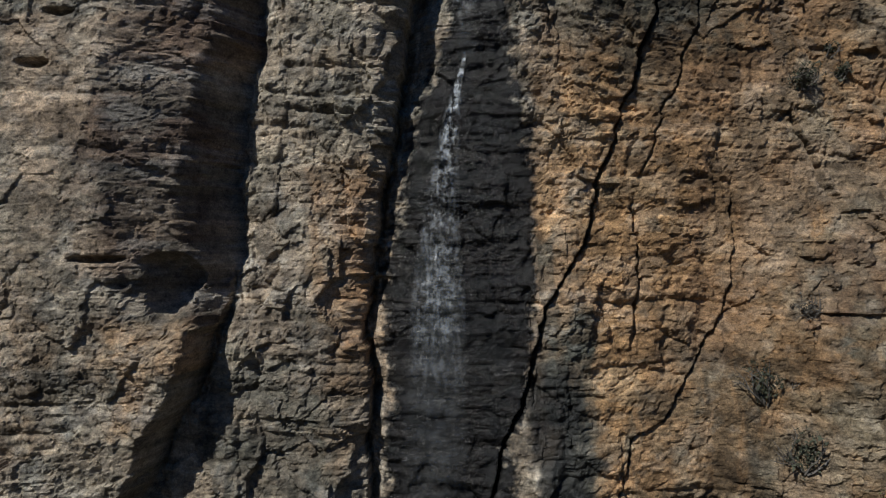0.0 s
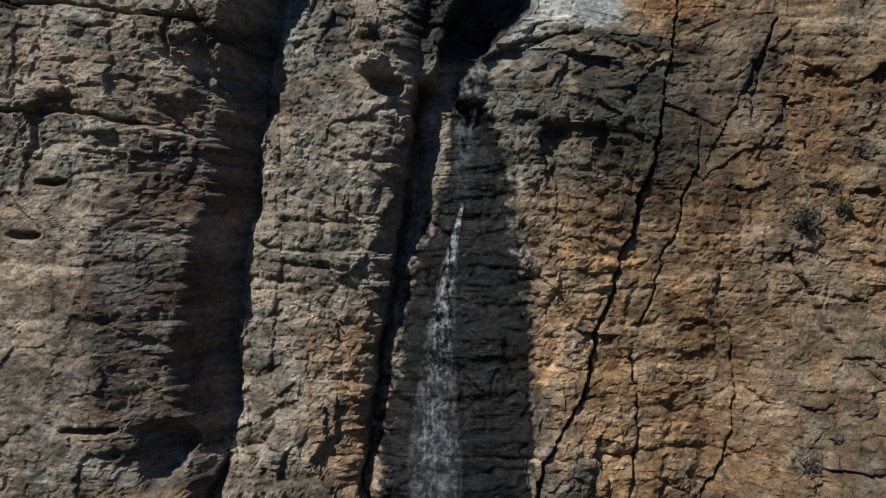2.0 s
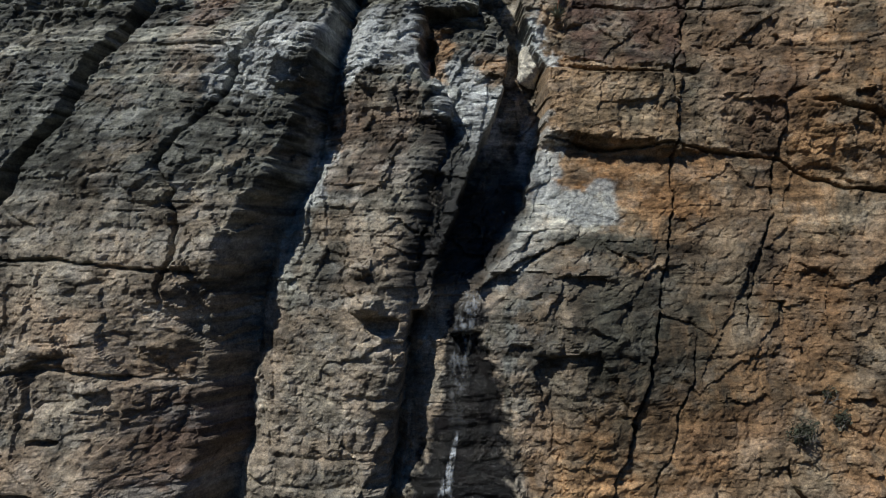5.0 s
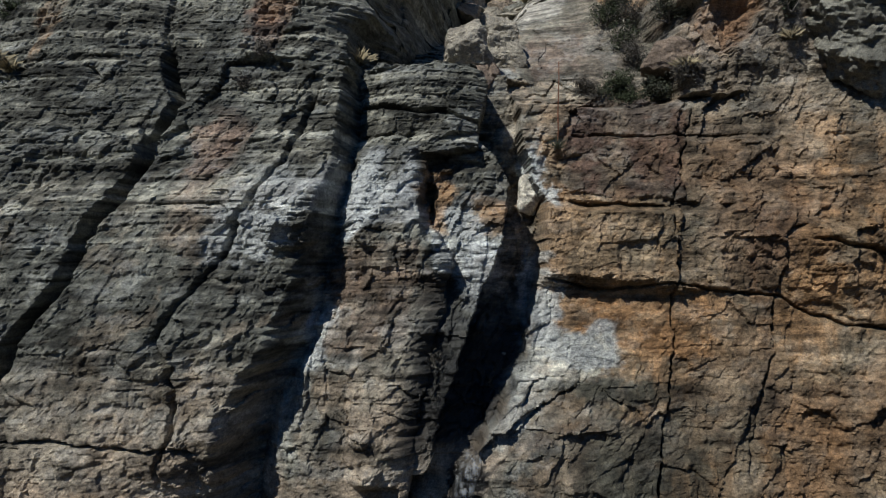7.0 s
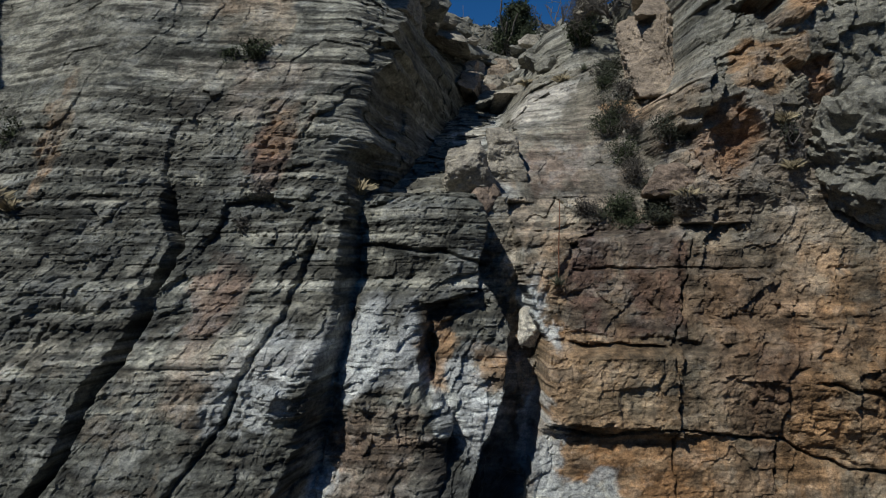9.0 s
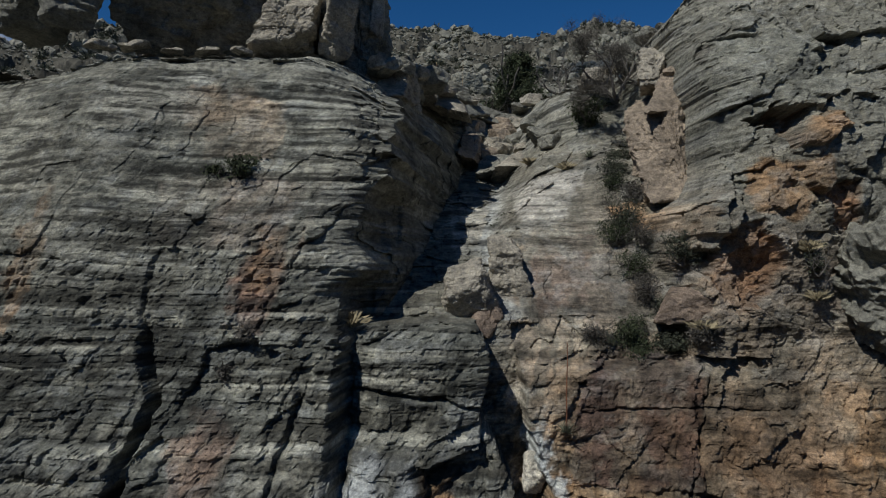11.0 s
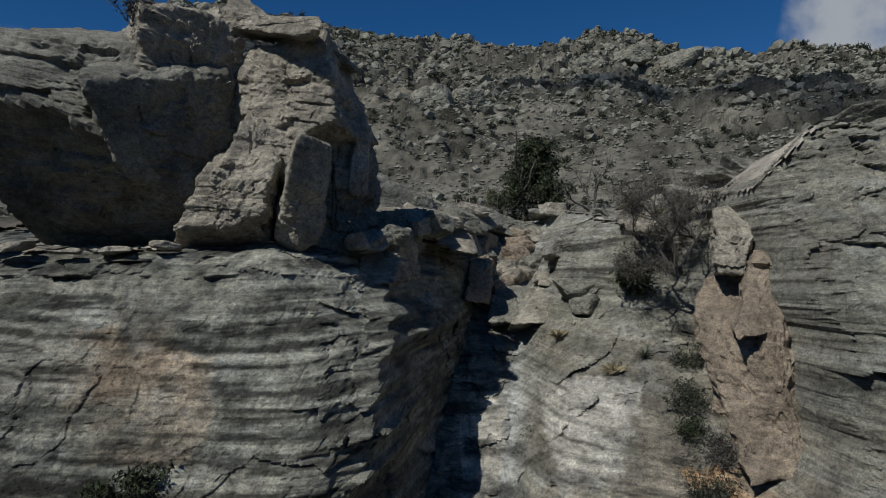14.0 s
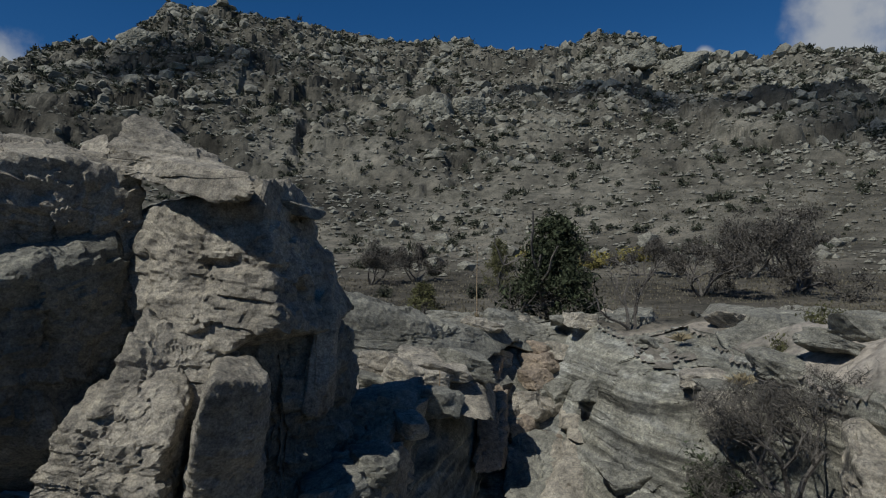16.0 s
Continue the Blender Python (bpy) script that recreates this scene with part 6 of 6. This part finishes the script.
# round the head of the gully
agave(on_top(1.45, 40.0), 0.5, 3.1, 73, "dry agave with a tall pale stalk", STRAW)
agave(on_top(0.0, 29.5), 0.45, 0.9, 74, "yellowing agave on the gully's rim", OLIVE)
bare_tree((7.15, 26.6, surface(7.15, 33.9) * 0 + 33.95), 2.6, 1.2, 80, "twisted grey shrub tree with a haze of twigs", 15000, category="tree", lean=(-0.1, 0.1, 0), boughs=4)
bare_tree((8.6, 27.6, 34.8), 2.0, 1.1, 81, "bare grey twiggy shrub", 11000, category="shrub")
bare_tree(on_top(6.9, 36.8), 2.6, 0.6, 82, "dead shrub of grey sticks", 60, category="shrub", boughs=3)
bare_tree(on_top(3.3, 42.5), 2.2, 0.4, 83, "slender bare grey sapling", 700, category="tree", boughs=3)
juniper(on_top(5.2, 43.2), 4.7, 5.0, 84, "dense dark green juniper on the flat")
for i, (x, y, h, sp) in enumerate(((-6.6, 73, 3.9, 0.9), (-2.8, 76, 3.0, 1.0), (17.9, 58, 4.1, 1.1), (25.0, 59, 5.6, 1.2), (26.5, 70, 4.6, 1.0), (20.5, 78, 3.8, 1.2), (31, 74, 4.5, 1.1), (14, 82, 3.0, 1.0))):
    bare_tree(on_top(x, y), h, sp, 90 + i, "leafless dark grey mesquite tree on the flat", 12000, slim=0.3)
juniper(on_top(-1.1, 51.0), 1.7, 2.6, 100, "low rounded olive green bush", 6000, OLIVE)
juniper(on_top(4.6, 66.0), 4.2, 3.2, 101, "olive green juniper behind the darker one", 7000, OLIVE)
for i, (x, y, w, h, mat) in enumerate(((17, 88, 5, 1.8, YELLOW), (24, 92, 6, 1.6, YELLOW), (7, 88, 3, 1.2, TWIG), (-10, 92, 4, 1.6, SCRUB), (-1, 84, 2.4, 1.4, SCRUB), (27, 62, 3, 1.3, TWIG), (2.5, 60, 1.6, 1.0, SCRUB), (-4.5, 62, 1.2, 0.9, SCRUB), (12, 98, 4, 1.6, YELLOW), (48, 95, 4, 1.6, TWIG))):
    shrub(on_top(x, y), w, h, 110 + i, mat, "low thicket of dry brush at the edge of the flat", 1500, "brush on the flat", leaf=0.07)
for i in range(40):
    rng_i = np.random.default_rng(900 + i)
    x, y = rng_i.uniform(-9, 16), rng_i.uniform(29, 46)
    if -0.5 < x < 7 and y < 42:
        continue
    if i % 2:
        grass_tuft(on_top(x, y), rng_i.uniform(0.3, 0.55), 900 + i)
    else:
        shrub(on_top(x, y), rng_i.uniform(0.5, 1.3), rng_i.uniform(0.35, 0.8), 900 + i, (TWIG, SCRUB, OLIVE)[i % 3], "low dry shrub among the rim rocks", 500, "shrubs on the rim")
shrub((-7.6, 23.5, 40.3), 1.3, 0.8, 150, TWIG, "bare shrub on top of the great boulder", 900)


# dry grass over the flat
def grass_cover():
    rng = np.random.default_rng(5)
    n = 34000
    y = 13 + 30 + 95 * rng.random(n) ** 1.3
    x = (y - 13) * rng.uniform(-0.78, 0.78, n)
    keep = rng.random(n) < 0.55 + 1.5 * fbm(x * 0.08, y * 0.08, 701, 4)
    x, y = x[keep], y[keep]
    n = len(x)
    z = top_ground(x, y)
    p = np.stack([x, y, z - 0.03], axis=-1)
    s = (0.07 + 0.0012 * (y - 13)) * rng.uniform(0.6, 1.5, n)
    tri = []
    for _ in range(3):
        a = rng.uniform(0, 6.28, n)
        side = np.stack([np.cos(a), np.sin(a), 0 * a], axis=-1) * (s * 0.4)[:, None]
        tip = rng.normal(0, 0.35, (n, 3)) * s[:, None]
        tip[:, 2] = s * rng.uniform(0.7, 1.5, n)
        tri.append(np.stack([p - side, p + side, p + tip], axis=1))
    v = np.concatenate(tri).reshape(-1, 3)
    ob = mesh_object("dry_grass", v, np.arange(len(v)).reshape(-1, 3), leaf_material("flat_grass", (0.15, 0.135, 0.10), 0.45))
    return tagged(ob, "sparse dry grass over the flat", "grass", kind="stuff")


grass_cover()

# ---- water ----
def water_material(name, cover, contrast):
    m, n, l, bsdf = nodes_of(name)
    tc = n.new("ShaderNodeTexCoord").outputs["Object"]
    streak = noise_node(n, l, tc, 1.0, 6, 0.65, (11.0, 4.0, 2.6))
    drops = noise_node(n, l, tc, 9.0, 5, 0.7)
    both = n.new("ShaderNodeMath")
    both.operation = "MULTIPLY"
    l.new(streak, both.inputs[0])
    l.new(drops, both.inputs[1])
    r = n.new("ShaderNodeMapRange")
    r.inputs["From Min"].default_value, r.inputs["From Max"].default_value = 0.27 - contrast, 0.27 + contrast
    r.inputs["To Max"].default_value = cover
    l.new(both.outputs[0], r.inputs["Value"])
    a = n.new("ShaderNodeAttribute")
    a.attribute_name = "thin"
    k = n.new("ShaderNodeMath")
    k.operation = "MULTIPLY"
    l.new(r.outputs[0], k.inputs[0])
    l.new(a.outputs["Fac"], k.inputs[1])
    l.new(k.outputs[0], bsdf.inputs["Alpha"])
    bsdf.inputs["Base Color"].default_value = (0.72, 0.77, 0.82, 1)
    bsdf.inputs["Roughness"].default_value = 0.35
    return m


def water_sheet(name, label, left_line, right_line, z0, z1, material, parent, off=0.05, cols=14):
    """A sheet of running water that follows the rock between two edges, thinning towards its sides."""
    zz = np.arange(z0, z1, 0.05)
    vs, thin = [], []
    for z in zz:
        a, b = float(left_line(z)), float(right_line(z))
        for k in range(cols):
            q = k / (cols - 1)
            x = a + (b - a) * q
            vs.append((x, min(surface(x, z), surface(x + 0.08, z), surface(x - 0.08, z)) - off, z))
            thin.append((4 * q * (1 - q)) ** 0.7 * min(1, (z - z0) / 2.2 + 0.02, (z1 - z) / 0.25 + 0.02))
    ob = part(name, np.array(vs), grid_faces(len(zz), cols), material, parent, label)
    for poly in ob.data.polygons:
        poly.use_smooth = True
    layer = ob.data.attributes.new("thin", "FLOAT", "POINT")
    layer.data.foreach_set("value", np.array(thin, dtype=np.float32))


waterfall = tagged(new("waterfall"), "thin white waterfall running down black wet rock", "waterfall")
mid = profile((3, -0.1), (6, -0.05), (8, 0.0), (9.8, 0.12), (11, 0.22), (12.4, 0.5), (14.0, 0.52), (15.0, 0.65), (15.75, 0.95))
FOAM, VEIL, SPRAY = water_material("foam", 0.8, 0.07), water_material("thin_water", 0.24, 0.05), water_material("spray", 0.06, 0.2)
water_sheet("cascade", "bright white foaming water", lambda z: mid(z) - np.interp(z, [9.6, 10.2, 11.5, 12.5], [0.22, 0.26, 0.14, 0.03]), lambda z: mid(z) + np.interp(z, [9.6, 10.2, 11.5, 12.5], [0.10, 0.12, 0.08, 0.03]), 9.7, 12.5, FOAM, waterfall, 0.06)
water_sheet("upper_stream", "broken spray below the lip", lambda z: mid(z) - 0.22, lambda z: mid(z) + 0.25, 12.3, 15.75, VEIL, waterfall, 0.08)
water_sheet("veil", "thin veil of falling water", lambda z: mid(z) - np.interp(z, [2, 7, 9, 12], [0.75, 0.7, 0.5, 0.1]), lambda z: mid(z) + np.interp(z, [2, 7, 9, 12], [0.6, 0.55, 0.3, 0.1]), 4.6, 11.6, VEIL, waterfall, 0.05, 24)
water_sheet("spray", "fine drifting spray", lambda z: mid(z) - np.interp(z, [2, 6, 9, 12], [0.9, 0.75, 0.5, 0.25]), lambda z: mid(z) + np.interp(z, [2, 6, 9, 12], [0.7, 0.6, 0.3, 0.1]), 1.5, 8.8, SPRAY, waterfall, 0.35, 16)
water_sheet("chute_stream", "water sliding down the chute", lambda z: np.interp(z, [17.4, 19, 20.5], [1.95, 2.15, 2.35]), lambda z: np.interp(z, [17.4, 19, 20.5], [2.2, 2.5, 2.65]), 17.4, 20.6, VEIL, waterfall, 0.05, 8)

# ---- a drifting cloud that shades part of the hill, and the canyon floor below ----
def cloud(at, size, seed):
    v, f = rock_shape(size, seed, 4, 14, 1.6, 5.0)
    ob = mesh_object("cloud", v, f, CLOUD)
    ob.location = at
    return tagged(ob, "white cloud drifting high above the hill", "cloud", kind="structure")


CLOUD, cn, cl, cb = nodes_of("cloud_white")
cl.new(ramp(cn, cl, noise_node(cn, cl, cn.new("ShaderNodeTexCoord").outputs["Object"], 0.02), [(0.3, (0.75, 0.77, 0.8)), (0.7, (0.9, 0.9, 0.9))]), cb.inputs["Base Color"])
cb.inputs["Alpha"].default_value = 0.55
for place, size, seed in (((62, 280, 112), (46, 40, 12), 31), ((112, 228, 90), (40, 50, 12), 32), ((120, 165, 70), (32, 34, 10), 33), ((-118, 285, 130), (44, 52, 13), 34)):
    cloud(Vector(place) + SUN * 2600, size, seed)

# the floor rises behind the camera into an unseen slope, added to cut sky light
CANYON = rock_material("canyon_scrub", (0.07, 0.066, 0.05), 0.3)
floor_x, floor_y = np.meshgrid(np.linspace(-120, 120, 160), np.linspace(-160, 14.5, 120))
floor_z = 0.4 + 0.5 * fbm(floor_x * 0.3, floor_y * 0.3, 801, 5) + 0.004 * floor_x ** 2 + np.interp(-floor_y, [22, 60, 75, 160], [0, 24, 27, 40]) * (1 + 0.3 * fbm(floor_x * 0.05, floor_y * 0.05, 805, 4))
canyon_floor = mesh_object("canyon_floor", np.stack([floor_x, floor_y, floor_z], axis=-1).reshape(-1, 3), grid_faces(120, 160), CANYON)
tagged(canyon_floor, "stony canyon floor with an added unseen slope that holds back sky light", "ground", kind="structure")
